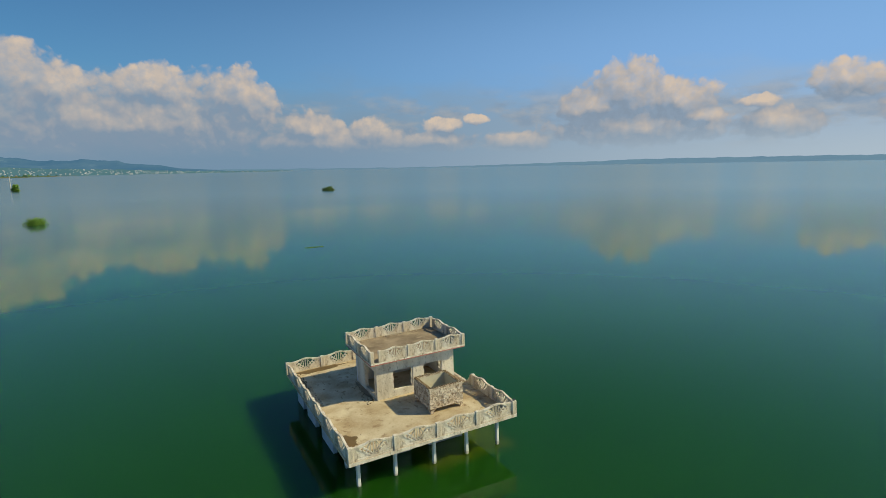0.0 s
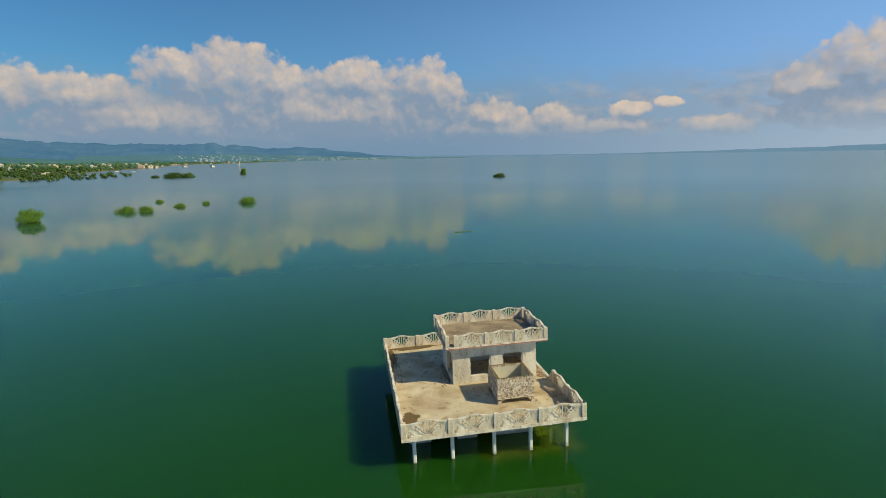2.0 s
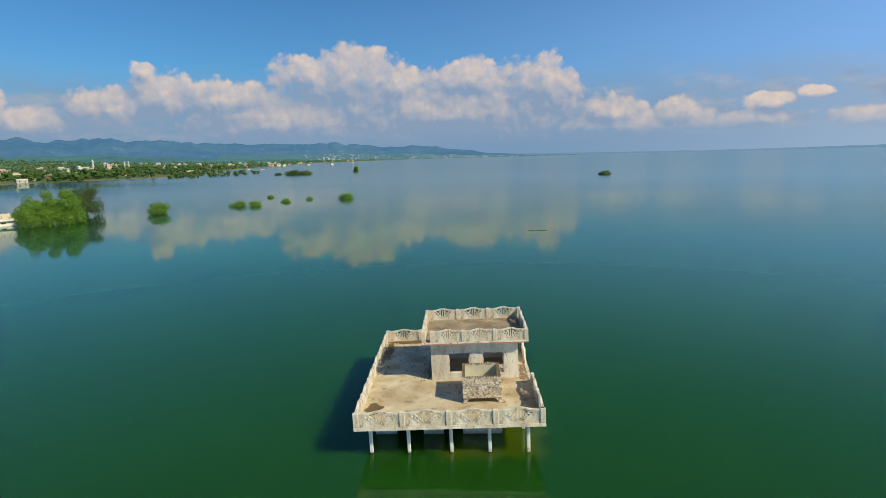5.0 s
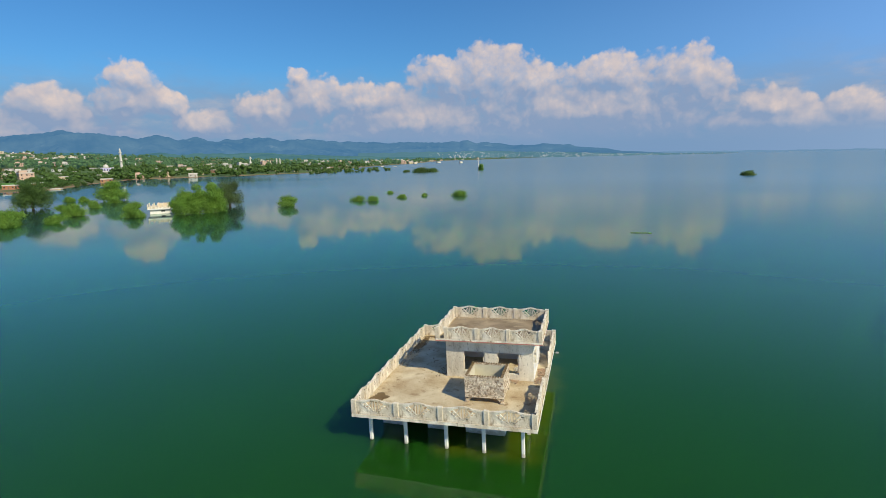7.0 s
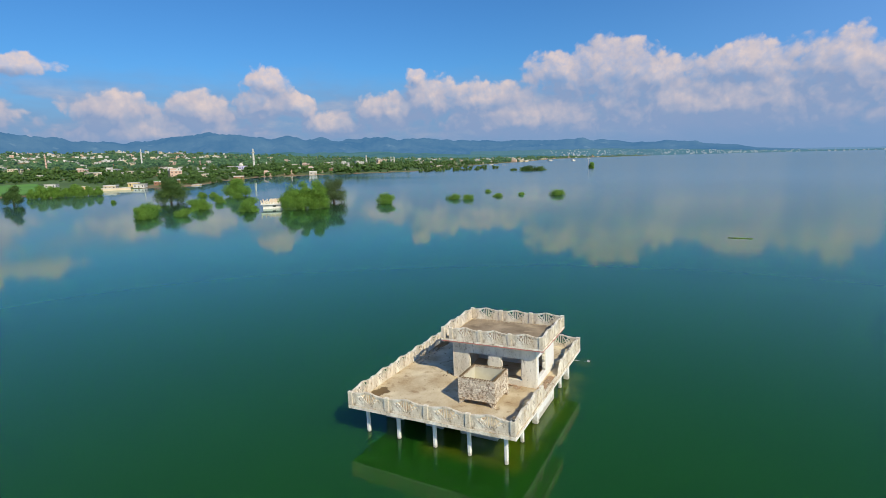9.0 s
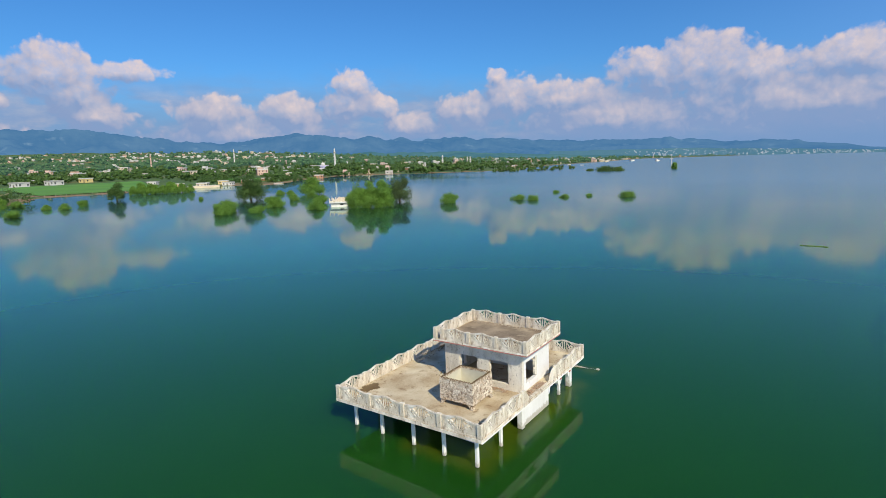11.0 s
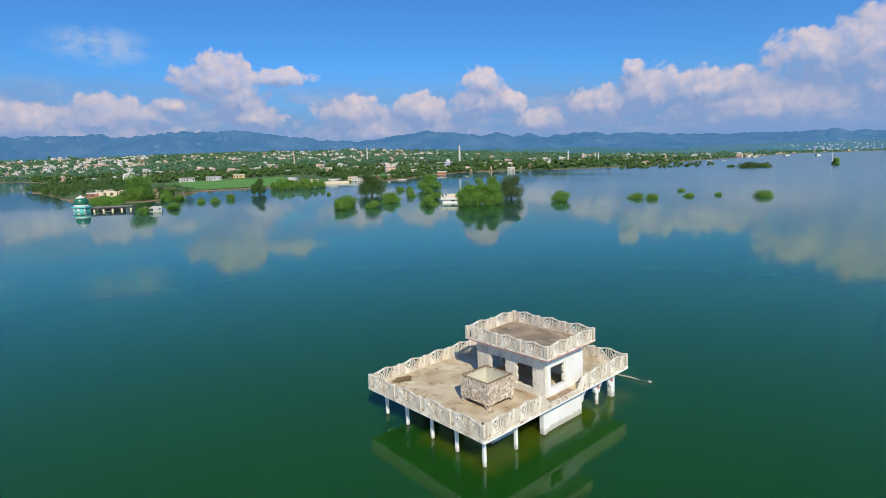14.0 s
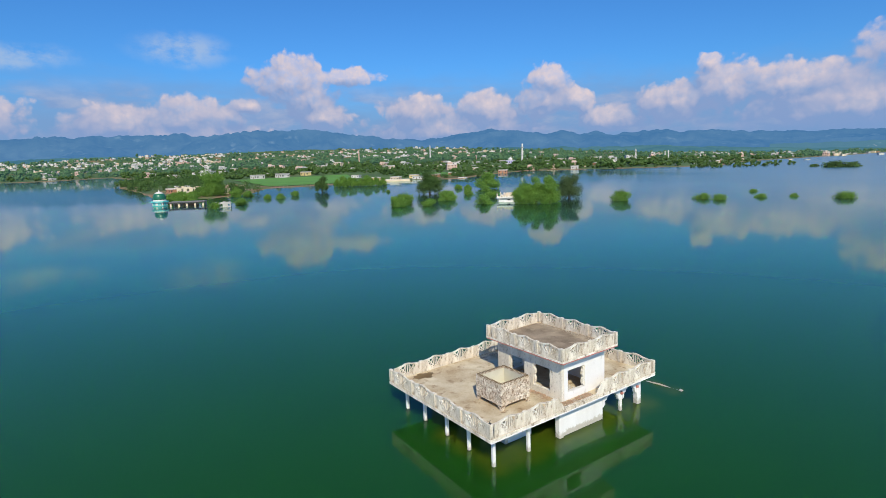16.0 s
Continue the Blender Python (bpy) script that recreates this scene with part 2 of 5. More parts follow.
def water_material():
    """Still, silt-laden green lake water: a murky body under a clear mirror with faint ripples."""
    m = bpy.data.materials.new("lake_water")
    m.use_nodes = True
    nt = m.node_tree
    N, L = nt.nodes.new, nt.links.new
    nt.nodes.remove(nt.nodes["Principled BSDF"])
    # Light spreads inside the silt-laden water and softens shadows; a clear skin mirrors the sky.
    silt, skin, ruffled, edge, both, top = (N(k) for k in ("ShaderNodeSubsurfaceScattering", "ShaderNodeBsdfGlossy", "ShaderNodeBsdfGlossy", "ShaderNodeFresnel", "ShaderNodeMixShader", "ShaderNodeMixShader"))
    silt.falloff = "RANDOM_WALK"
    silt.inputs["Scale"].default_value, silt.inputs["Radius"].default_value = 6.5, (0.8, 1.0, 0.6)
    edge.inputs["IOR"].default_value, ruffled.inputs["Roughness"].default_value, top.inputs[0].default_value = 1.345, 0.28, 0.15
    skin.inputs["Color"].default_value = ruffled.inputs["Color"].default_value = (*WATER_SKIN, 1)
    gloss = N("ShaderNodeMath")                     # ripples tilt towards the viewer and strengthen the mirror far out
    gloss.operation, gloss.use_clamp = "MULTIPLY", True
    gloss.inputs[1].default_value = 1.3
    L(edge.outputs[0], gloss.inputs[0])
    skin.distribution = ruffled.distribution = "MULTI_GGX"
    L(skin.outputs[0], top.inputs[1]), L(ruffled.outputs[0], top.inputs[2])
    L(gloss.outputs[0], both.inputs[0]), L(silt.outputs[0], both.inputs[1]), L(top.outputs[0], both.inputs[2])
    L(both.outputs[0], nt.nodes["Material Output"].inputs["Surface"])
    co = N("ShaderNodeTexCoord").outputs["Object"]

    def noise_tex(scale, detail, stretch):
        mp = N("ShaderNodeMapping")
        mp.inputs["Scale"].default_value = stretch
        L(co, mp.inputs[0])
        n = N("ShaderNodeTexNoise")
        n.inputs["Scale"].default_value, n.inputs["Detail"].default_value = scale, detail
        L(mp.outputs[0], n.inputs["Vector"])
        return n.outputs[0]

    def calc(op, a, b):
        n = N("ShaderNodeMath")
        n.operation = op
        for i, v in enumerate((a, b)):
            if isinstance(v, (int, float)):
                n.inputs[i].default_value = v
            else:
                L(v, n.inputs[i])
        return n.outputs[0]

    def span(v, lo, hi, a=0.0, b=1.0):
        n = N("ShaderNodeMapRange")
        n.interpolation_type = "SMOOTHSTEP"
        L(v, n.inputs["Value"])
        for key, x in (("From Min", lo), ("From Max", hi), ("To Min", a), ("To Max", b)):
            n.inputs[key].default_value = x
        return n.outputs["Result"]

    def mix(f, a, b):
        n = N("ShaderNodeMix")
        n.data_type = "RGBA"
        L(f, n.inputs[0])
        for i, v in ((6, a), (7, b)):
            if isinstance(v, tuple):
                n.inputs[i].default_value = (*v, 1)
            else:
                L(v, n.inputs[i])
        return n.outputs[2]

    sep = N("ShaderNodeSeparateXYZ")
    L(co, sep.inputs[0])
    x, y = sep.outputs[0], sep.outputs[1]
    # Sunlit glow about the drowned walls and sunken pole, painted yellow into the water.
    glow_edge = calc("MULTIPLY", calc("SUBTRACT", noise_tex(0.5, 4, (1, 1, 1)), 0.5), 1.7)

    def glow_patch(cx, cy, hx, hy, reach, top):
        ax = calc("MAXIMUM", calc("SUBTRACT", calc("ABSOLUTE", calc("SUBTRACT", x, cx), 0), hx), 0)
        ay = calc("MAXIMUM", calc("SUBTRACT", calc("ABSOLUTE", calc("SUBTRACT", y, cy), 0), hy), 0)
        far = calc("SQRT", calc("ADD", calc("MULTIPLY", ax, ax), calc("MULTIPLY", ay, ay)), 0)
        return span(calc("ADD", far, glow_edge), reach, -0.4, 0.0, top)

    glow_mask = calc("MAXIMUM", calc("MAXIMUM", glow_patch(6.6, 3.2, 2.0, 2.4, 1.2, 0.9), glow_patch(8.4, 8.6, 0.4, 3.2, 1.5, 0.9)), glow_patch(7.9, 15.0, 1.0, 0.1, 0.9, 0.7))
    body = mix(noise_tex(0.02, 4, (1, 1, 1)), WATER_A, WATER_B)
    L(mix(glow_mask, body, WATER_GLOW), silt.inputs["Color"])
    # Calm lanes and ruffled lanes differ in gloss; the open lake to the north is wind-ruffled.
    calm = span(noise_tex(0.012, 1, (0.7, 1.2, 1)), 0.35, 0.7, 0.030, 0.055)
    lanes = calc("MULTIPLY", calc("SUBTRACT", noise_tex(0.006, 4, (0.6, 2.2, 1)), 0.5), 260.0)
    wind = span(calc("ADD", calc("ADD", y, calc("MULTIPLY", x, 0.8)), lanes), 45.0, 300.0, 0.0, 0.14)
    L(calc("ADD", calm, wind), skin.inputs["Roughness"])
    b = N("ShaderNodeBump")
    b.inputs["Strength"].default_value, b.inputs["Distance"].default_value = 0.10, 0.02
    turned = N("ShaderNodeMapping")
    turned.inputs["Rotation"].default_value = (0.7, 0.45, 0.6)
    waves = N("ShaderNodeTexNoise")
    waves.inputs["Scale"].default_value, waves.inputs["Detail"].default_value = 1.37, 3
    L(co, turned.inputs[0]), L(turned.outputs[0], waves.inputs["Vector"])
    L(waves.outputs[0], b.inputs["Height"])
    L(b.outputs[0], skin.inputs["Normal"]), L(b.outputs[0], edge.inputs["Normal"])
    return m


# The third water colour is the sunlit glow painted about the house.
WATER_A, WATER_B, WATER_GLOW = (0.0070, 0.051, 0.0035), (0.0100, 0.061, 0.0060), (0.058, 0.088, 0.004)
WATER_SKIN = (0.71, 0.82, 0.76)
PLASTER = material("weathered_plaster", (0.82, 0.77, 0.67), (0.44, 0.37, 0.27), 0.85, 14, 1.6, 0.72, 0.4, (0.13, 0.10, 0.07), 0.60, 5.0, True, fine_spots=(0.20, 0.15, 0.10))
CONCRETE = material("worn_concrete", (0.69, 0.60, 0.43), (0.37, 0.26, 0.14), 0.9, 22, 0.8, 0.92, 0.35, (0.27, 0.175, 0.09), 0.578, 2.8, fine_spots=(0.24, 0.17, 0.10))
PANEL = material("cast_concrete", (0.86, 0.81, 0.71), (0.42, 0.33, 0.22), 0.88, 18, 2.2, 0.84, 0.45, (0.22, 0.16, 0.10), 0.572, 5.0, True, fine_spots=(0.22, 0.16, 0.10))
LIMEWASH = material("white_limewash", (0.77, 0.75, 0.73), (0.58, 0.55, 0.51), 0.8, 9, 0.9, 0.5, 0.25, (0.36, 0.30, 0.23), 0.66, 4.0, True, tide=(0.24, 0.19, 0.09))
BLUE_PAINT = material("faded_blue_paint", (0.55, 0.61, 0.66), (0.42, 0.47, 0.50), 0.7, 6, 0.8, 0.6, 0.2, (0.45, 0.42, 0.38), 0.68, 2.5)
RED_PAINT = material("faded_red_paint", (0.45, 0.16, 0.13), (0.36, 0.20, 0.16), 0.7, 8, 1.0, 0.6, 0.2)
BRICK = material("limed_brick", (0.88, 0.82, 0.70), (0.50, 0.37, 0.24), 0.9, 16, 2.6, 0.80, 0.5, (0.15, 0.085, 0.045), 0.475, 8.0, False, 0.62, fine_spots=(0.20, 0.12, 0.07))
LINING = material("cement_lining", (0.60, 0.57, 0.46), (0.46, 0.42, 0.32), 0.9, 6, 0.9, 0.7, 0.3)
MORTAR = material("old_mortar", (0.52, 0.46, 0.37), (0.28, 0.22, 0.16), 0.95, 10, 1.0, 0.7, 0.4)
RUBBLE = material("brick_rubble", (0.52, 0.34, 0.22), (0.32, 0.23, 0.15), 0.95, 8, 1.0, 0.7, 0.4, (0.58, 0.50, 0.38), 0.52, 3.0, False, 0.45)
DIRT = material("dry_earth", (0.40, 0.31, 0.21), (0.17, 0.125, 0.08), 0.95, 14, 0.9, 1.0, 0.4, (0.46, 0.37, 0.25), 0.585, 1.1, fine_spots=(0.12, 0.075, 0.045))
SILT = material("damp_silt", (0.17, 0.11, 0.045), (0.08, 0.05, 0.022), 0.6, 6, 1.0, 0.7, 0.3)
STEEL = material("rusty_steel", (0.30, 0.25, 0.20), (0.16, 0.10, 0.07), 0.6, 10, 2.0, 0.7, 0.2, None, 0.6, 2.0, False, 0.0, "Object", 0.5)
DARK = material("dark_opening", (0.05, 0.05, 0.055), (0.03, 0.03, 0.03), 0.7, 3, 0.5, 0.5, 0.1)
LEAF = leaf_material("fresh_leaf", (0.25, 0.42, 0.06), (0.11, 0.23, 0.03))
LEAF_DULL = leaf_material("grey_green_leaf", (0.15, 0.22, 0.07), (0.055, 0.095, 0.03))
LEAF_FAR = leaf_material("wood_leaf", (0.13, 0.235, 0.045), (0.05, 0.10, 0.022))
BARK = material("bark", (0.16, 0.12, 0.08), (0.07, 0.05, 0.035), 0.95, 10, 2.0, 0.8, 0.5)
WATER = water_material()


# ---- building helpers ----
def finish(name, bm, mat, smooth=False):
    bmesh.ops.recalc_face_normals(bm, faces=bm.faces)
    me = bpy.data.meshes.new(name)
    bm.to_mesh(me)
    bm.free()
    me.materials.append(mat)
    if smooth:
        me.polygons.foreach_set("use_smooth", [True] * len(me.polygons))
    return me


def part(name, bm, mat, parent, label="", smooth=False):
    """Links a bmesh as one mesh object under a thing or a part."""
    ob = new(name, finish(name, bm, mat, smooth))
    ob.parent = parent
    if label:
        ob["label"] = label
    return ob


def share(name, me, parent, m):
    """One more object on a mesh that exists already."""
    ob = new(name, me)
    ob.parent, ob.matrix_basis = parent, m
    return ob


def box(bm, x0, y0, z0, x1, y1, z1, bevel=0.0):
    v = [bm.verts.new((x, y, z)) for z in (z0, z1) for x, y in ((x0, y0), (x1, y0), (x1, y1), (x0, y1))]
    fs = [bm.faces.new([v[i] for i in q]) for q in ((3, 2, 1, 0), (4, 5, 6, 7), (0, 1, 5, 4), (1, 2, 6, 5), (2, 3, 7, 6), (3, 0, 4, 7))]
    if bevel:
        edges = list({e for f in fs for e in f.edges})
        bmesh.ops.bevel(bm, geom=edges, offset=bevel, segments=1, affect="EDGES")
    return bm


def prism(bm, pts, lo, hi, axis="y"):
    """A polygon in the plane across the axis, drawn out from lo to hi."""
    def at(a, b, d):
        return {"x": (d, a, b), "y": (a, d, b), "z": (a, b, d)}[axis]
    front = [bm.verts.new(at(a, b, lo)) for a, b in pts]
    back = [bm.verts.new(at(a, b, hi)) for a, b in pts]
    bm.faces.new(front), bm.faces.new(back[::-1])
    for i in range(len(pts)):
        j = (i + 1) % len(pts)
        bm.faces.new((front[j], front[i], back[i], back[j]))
    return bm


def tube(bm, spots, radii, sides=8):
    """A tapered tube through the spots."""
    rings = []
    for i, (s, r) in enumerate(zip(spots, radii)):
        a, b = Vector(spots[max(i - 1, 0)]), Vector(spots[min(i + 1, len(spots) - 1)])
        turn = (b - a).to_track_quat("Z", "Y").to_matrix()
        rings.append([bm.verts.new(Vector(s) + turn @ Vector((r * math.cos(k * math.tau / sides), r * math.sin(k * math.tau / sides), 0))) for k in range(sides)])
    for a, b in zip(rings, rings[1:]):
        for k in range(sides):
            bm.faces.new((a[k], a[(k + 1) % sides], b[(k + 1) % sides], b[k]))
    bm.faces.new(rings[0][::-1]), bm.faces.new(rings[-1])
    return bm


def thing(name, m, label, category, group="", kind=""):
    ob = new(name)
    ob.matrix_basis = m
    ob.empty_display_size = 0.3
    return tagged(ob, label, category, group, kind)


# ---- water, ground and distance ----
SHORE = [(-5200, -1500), (-1500, -700), (-900, -330), (-840, -75), (-830, -22), (-965, 55), (-640, 60), (-430, 22), (-330, 24), (-262, 22), (-232, 40),
         (-262, 66), (-305, 88), (-306, 135), (-312, 190), (-296, 232), (-352, 300), (-396, 395), (-335, 450), (-290, 520), (-286, 575), (-312, 640), (-360, 800),
         (-378, 930), (-440, 1400), (-540, 1980), (-390, 2420), (-190, 3300), (120, 4300), (700, 5600), (-6000, 6500), (-6500, -1500)]


def signed_distance(px, py, poly):
    """Metres inside the polygon (positive) or outside it (negative), for arrays of points."""
    inside = np.zeros(px.shape, bool)
    best = np.full(px.shape, 1e12)
    for (x0, y0), (x1, y1) in zip(poly, poly[1:] + poly[:1]):
        dx, dy = x1 - x0, y1 - y0
        t = np.clip(((px - x0) * dx + (py - y0) * dy) / (dx * dx + dy * dy), 0, 1)
        best = np.minimum(best, (px - x0 - t * dx) ** 2 + (py - y0 - t * dy) ** 2)
        if dy:
            cross = ((y0 > py) != (y1 > py)) & (px < dx * (py - y0) / dy + x0)
            inside ^= cross
    return np.where(inside, 1, -1) * np.sqrt(best)


def ripple(px, py):
    """A cheap rolling noise between about -1 and 1."""
    return (np.sin(px * 0.021 + 1.3 * np.sin(py * 0.017)) + np.sin(py * 0.027 + 1.7 * np.sin(px * 0.013 + 2)) + 0.6 * np.sin(px * 0.083 + py * 0.061) + 0.5 * np.sin(py * 0.11 - px * 0.07)) / 3.1


def land_height(px, py):
    px, py = np.asarray(px, float), np.asarray(py, float)
    d = signed_distance(px, py, SHORE)
    wave = ripple(px, py)
    d = d + 9 * wave * np.clip(np.abs(d) / 30, 0.3, 1.5)
    west = np.clip((-px - 150) / 700, 0, 1.6) * np.clip((2600 - py) / 1500, 0.25, 1)
    inland = np.where(d > 0, 0.25 + np.minimum(d * 0.012, 1.2) + west * np.clip(d - 60, 0, 2600) * 0.023 + (1.2 * wave + 1) * np.clip(d / 300, 0, 3) * (0.4 + west), d * 0.08)
    return np.maximum(inland, -6.0)


def build_ground():
    az = np.radians(np.concatenate([np.arange(-112, 82, 0.42), np.arange(82, 248, 4.0)]))
    rad = 20 * (6200 / 20) ** (np.linspace(0, 1, 260) ** 0.8)
    a, r = np.meshgrid(az, rad, indexing="ij")
    px, py = r * np.sin(a), r * np.cos(a)
    pz = land_height(px, py)
    n, k = a.shape
    co = np.stack([px, py, pz], -1).reshape(-1, 3)
    co = np.vstack([co, [[0, 0, -6]]])
    i, j = np.meshgrid(np.arange(n), np.arange(k - 1), indexing="ij")
    i2 = (i + 1) % n
    quads = np.stack([i * k + j, i * k + j + 1, i2 * k + j + 1, i2 * k + j], -1).reshape(-1, 4)
    faces = quads.tolist() + [[s * k, ((s + 1) % n) * k, n * k] for s in range(n)]
    me = bpy.data.meshes.new("ground")
    me.from_pydata(co.tolist(), [], faces)
    me.polygons.foreach_set("use_smooth", [True] * len(me.polygons))
    me.materials.append(GROUND)
    return tagged(new("ground", me), "grassy lake shore with bare red soil patches", "ground", kind="structure")


GROUND = material("shore_grass", (0.085, 0.15, 0.03), (0.045, 0.085, 0.022), 0.95, 0.6, 0.02, 0.9, 0.0, (0.30, 0.165, 0.08), 0.585, 0.016, False, 0.0)
nt = GROUND.node_tree
base = nt.nodes["Principled BSDF"].inputs["Base Color"]
grass = base.links[0].from_socket
sep, jit, low, soil = (nt.nodes.new(k) for k in ("ShaderNodeSeparateXYZ", "ShaderNodeTexNoise", "ShaderNodeMapRange", "ShaderNodeMix"))
spot = nt.nodes.new("ShaderNodeTexCoord").outputs["Object"]
nt.links.new(spot, sep.inputs[0]), nt.links.new(spot, jit.inputs["Vector"])
jit.inputs["Scale"].default_value, jit.inputs["Detail"].default_value = 0.05, 4
add = nt.nodes.new("ShaderNodeMath")
add.operation = "MULTIPLY_ADD"
nt.links.new(jit.outputs[0], add.inputs[0]), nt.links.new(sep.outputs[2], add.inputs[2])
add.inputs[1].default_value = -2.6
nt.links.new(add.outputs[0], low.inputs["Value"])
low.inputs["From Min"].default_value, low.inputs["From Max"].default_value = -0.85, -1.25
soil.data_type = "RGBA"
soil.inputs[7].default_value = (0.27, 0.16, 0.085, 1)
nt.links.new(low.outputs[0], soil.inputs[0]), nt.links.new(grass, soil.inputs[6]), nt.links.new(soil.outputs[2], base)
build_ground()

bm = bmesh.new()
rim = [bm.verts.new((6100 * math.sin(math.pi + k * math.tau / 61), 6100 * math.cos(math.pi + k * math.tau / 61), 0)) for k in range(61)]
for k in range(1, 60):
    bm.faces.new((rim[0], rim[k], rim[k + 1]))
sheet = finish("water", bm, WATER)
if sheet.polygons[0].normal.z < 0:
    sheet.flip_normals()
tagged(new("water", sheet), "calm murky green lake water with sky reflections", "lake", kind="structure")

# Ridge lines as (azimuth, elevation) in degrees, seen from the lake.
RIDGE = [(-130, 2.2), (-112, 2.6), (-93, 2.7), (-86.8, 2.78), (-81.6, 2.94), (-78.4, 3.06), (-75.3, 3.37), (-72.4, 3.21), (-70.2, 3.14), (-68.7, 3.39), (-66.9, 3.1), (-64.3, 2.75),
         (-61.4, 2.4), (-59.5, 2.18), (-56.0, 2.12), (-53.0, 2.55), (-49.5, 2.95), (-47.4, 2.77), (-44.4, 2.29), (-42.6, 2.69), (-40.9, 2.15), (-39.0, 2.31), (-35.7, 2.19), (-33.7, 2.32),
         (-31.7, 2.05), (-28.8, 2.04), (-25.2, 1.7), (-21.3, 1.67), (-17.5, 1.51), (-12.7, 1.58), (-11.6, 1.32), (-10.8, 1.46), (-7.8, 1.0), (-3.2, 1.11), (-1.7, 0.77), (1.4, 0.5), (2.8, 0.2), (6, 0.0), (10, -0.25)]
FAR_LAND = [(-12, 0.14), (0, 0.1), (8, 0.03), (16, -0.06), (24, -0.12), (30, -0.08), (36, 0.0), (43, 0.12), (50, 0.3), (60, 0.26), (67, 0.22), (90, 0.4), (120, 0.5)]


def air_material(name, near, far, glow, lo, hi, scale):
    """Far wooded slopes behind kilometres of bright air: emission on the surface imitates the air's own light."""
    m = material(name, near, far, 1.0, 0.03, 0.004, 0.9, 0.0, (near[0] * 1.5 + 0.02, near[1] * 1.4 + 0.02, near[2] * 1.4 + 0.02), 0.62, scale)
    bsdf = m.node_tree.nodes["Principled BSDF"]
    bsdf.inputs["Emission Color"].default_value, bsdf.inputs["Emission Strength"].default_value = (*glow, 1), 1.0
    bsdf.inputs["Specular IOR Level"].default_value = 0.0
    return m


def build_ridge(name, label, rows, dist, depth, mat, rough, seed, top_scale=1.0):
    """A range of hills with spurs and gullies that drop towards the lake."""
    az = np.arange(rows[0][0], rows[-1][0], 0.16)
    el = np.interp(az, [r[0] for r in rows], [r[1] for r in rows]) * top_scale
    rows_deep = 30
    steps = np.linspace(0, 1, rows_deep)
    verts, n = [], len(az)
    for s in steps:
        for k in range(n):
            d = dist - depth * (1 - s)
            x, y = d * math.sin(radians(az[k])), d * math.cos(radians(az[k]))
            jag = noise.fractal(Vector((az[k] * 0.75, seed, 0)), 0.62, 2.1, 7)
            crest = 14.4 + dist * math.tan(radians(el[k] * (1 + 0.05 * jag) + 0.05 * jag))
            spur = noise.fractal(Vector((x * 0.0016, y * 0.0016, seed)), 1.0, 2.0, 5)
            fine = noise.fractal(Vector((x * 0.007, y * 0.007, seed + 4)), 0.8, 2.0, 5)
            z = max(crest, 1) * (s ** 1.25) * (1 + rough * spur * (1.1 - s * 0.85)) + rough * crest * 0.13 * fine * (1.15 - s) - (1 - s) * 4
            z = min(z, 14.4 + (crest - 14.4) * d / dist - (1 - s) * 6)
            verts.append((x, y, z))
    faces = [(r * n + k, r * n + k + 1, (r + 1) * n + k + 1, (r + 1) * n + k) for r in range(rows_deep - 1) for k in range(n - 1)]
    base = len(verts)
    for k in range(n):
        d = dist + depth * 0.3
        verts.append((d * math.sin(radians(az[k])), d * math.cos(radians(az[k])), -5))
    faces += [((rows_deep - 1) * n + k, (rows_deep - 1) * n + k + 1, base + k + 1, base + k) for k in range(n - 1)]
    me = bpy.data.meshes.new(name)
    me.from_pydata(verts, [], faces)
    me.polygons.foreach_set("use_smooth", [True] * len(faces))
    me.materials.append(mat)
    return tagged(new(name, me), label, "hills", kind="structure")


# The third colour is distance haze, put on each surface as emission.
HILL_FAR = air_material("haze_blue_hill", (0.045, 0.060, 0.046), (0.006, 0.014, 0.012), (0.052, 0.148, 0.325), 0, 1, 0.012)
HILL_NEAR = air_material("haze_green_hill", (0.055, 0.090, 0.045), (0.006, 0.018, 0.010), (0.042, 0.122, 0.195), 0, 1, 0.035)
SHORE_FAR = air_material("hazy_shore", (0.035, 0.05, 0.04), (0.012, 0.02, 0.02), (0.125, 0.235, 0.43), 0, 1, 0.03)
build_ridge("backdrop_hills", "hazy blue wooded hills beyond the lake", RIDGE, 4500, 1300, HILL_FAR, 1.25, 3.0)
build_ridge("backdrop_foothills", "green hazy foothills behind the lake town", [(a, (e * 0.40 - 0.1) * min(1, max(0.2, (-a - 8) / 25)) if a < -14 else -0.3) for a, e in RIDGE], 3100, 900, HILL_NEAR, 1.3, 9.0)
LOW_ROWS = [(-24, 0.55), (-17, 0.55), (-10.4, 0.5), (-6.7, 0.35), (-2.6, 0.2), (1.9, 0.02), (6.8, -0.1), (13, -0.2)]
# Emission stands in for the haze in front of the low land.
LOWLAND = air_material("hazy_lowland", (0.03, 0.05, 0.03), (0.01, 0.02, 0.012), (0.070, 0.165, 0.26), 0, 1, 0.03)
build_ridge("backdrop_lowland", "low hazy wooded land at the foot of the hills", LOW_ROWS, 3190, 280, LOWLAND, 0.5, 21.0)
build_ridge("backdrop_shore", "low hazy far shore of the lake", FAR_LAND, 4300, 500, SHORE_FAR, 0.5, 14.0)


# ---- the flooded house ----
W, D = 9.2, 12.38
SLAB, DECK, RAIL = 1.53, 1.66, 2.42           # underside of the roof slab, its top, the posts' height
UX0, UX1, UY0, UY1 = 3.08, 9.02, 4.92, 9.21   # roof of the room on the terrace
USLAB, UDECK, URAIL = 3.93, 4.06, 4.74
RX0, RX1, RY0, RY1 = 3.53, 8.48, 5.39, 8.78   # outer faces of the room
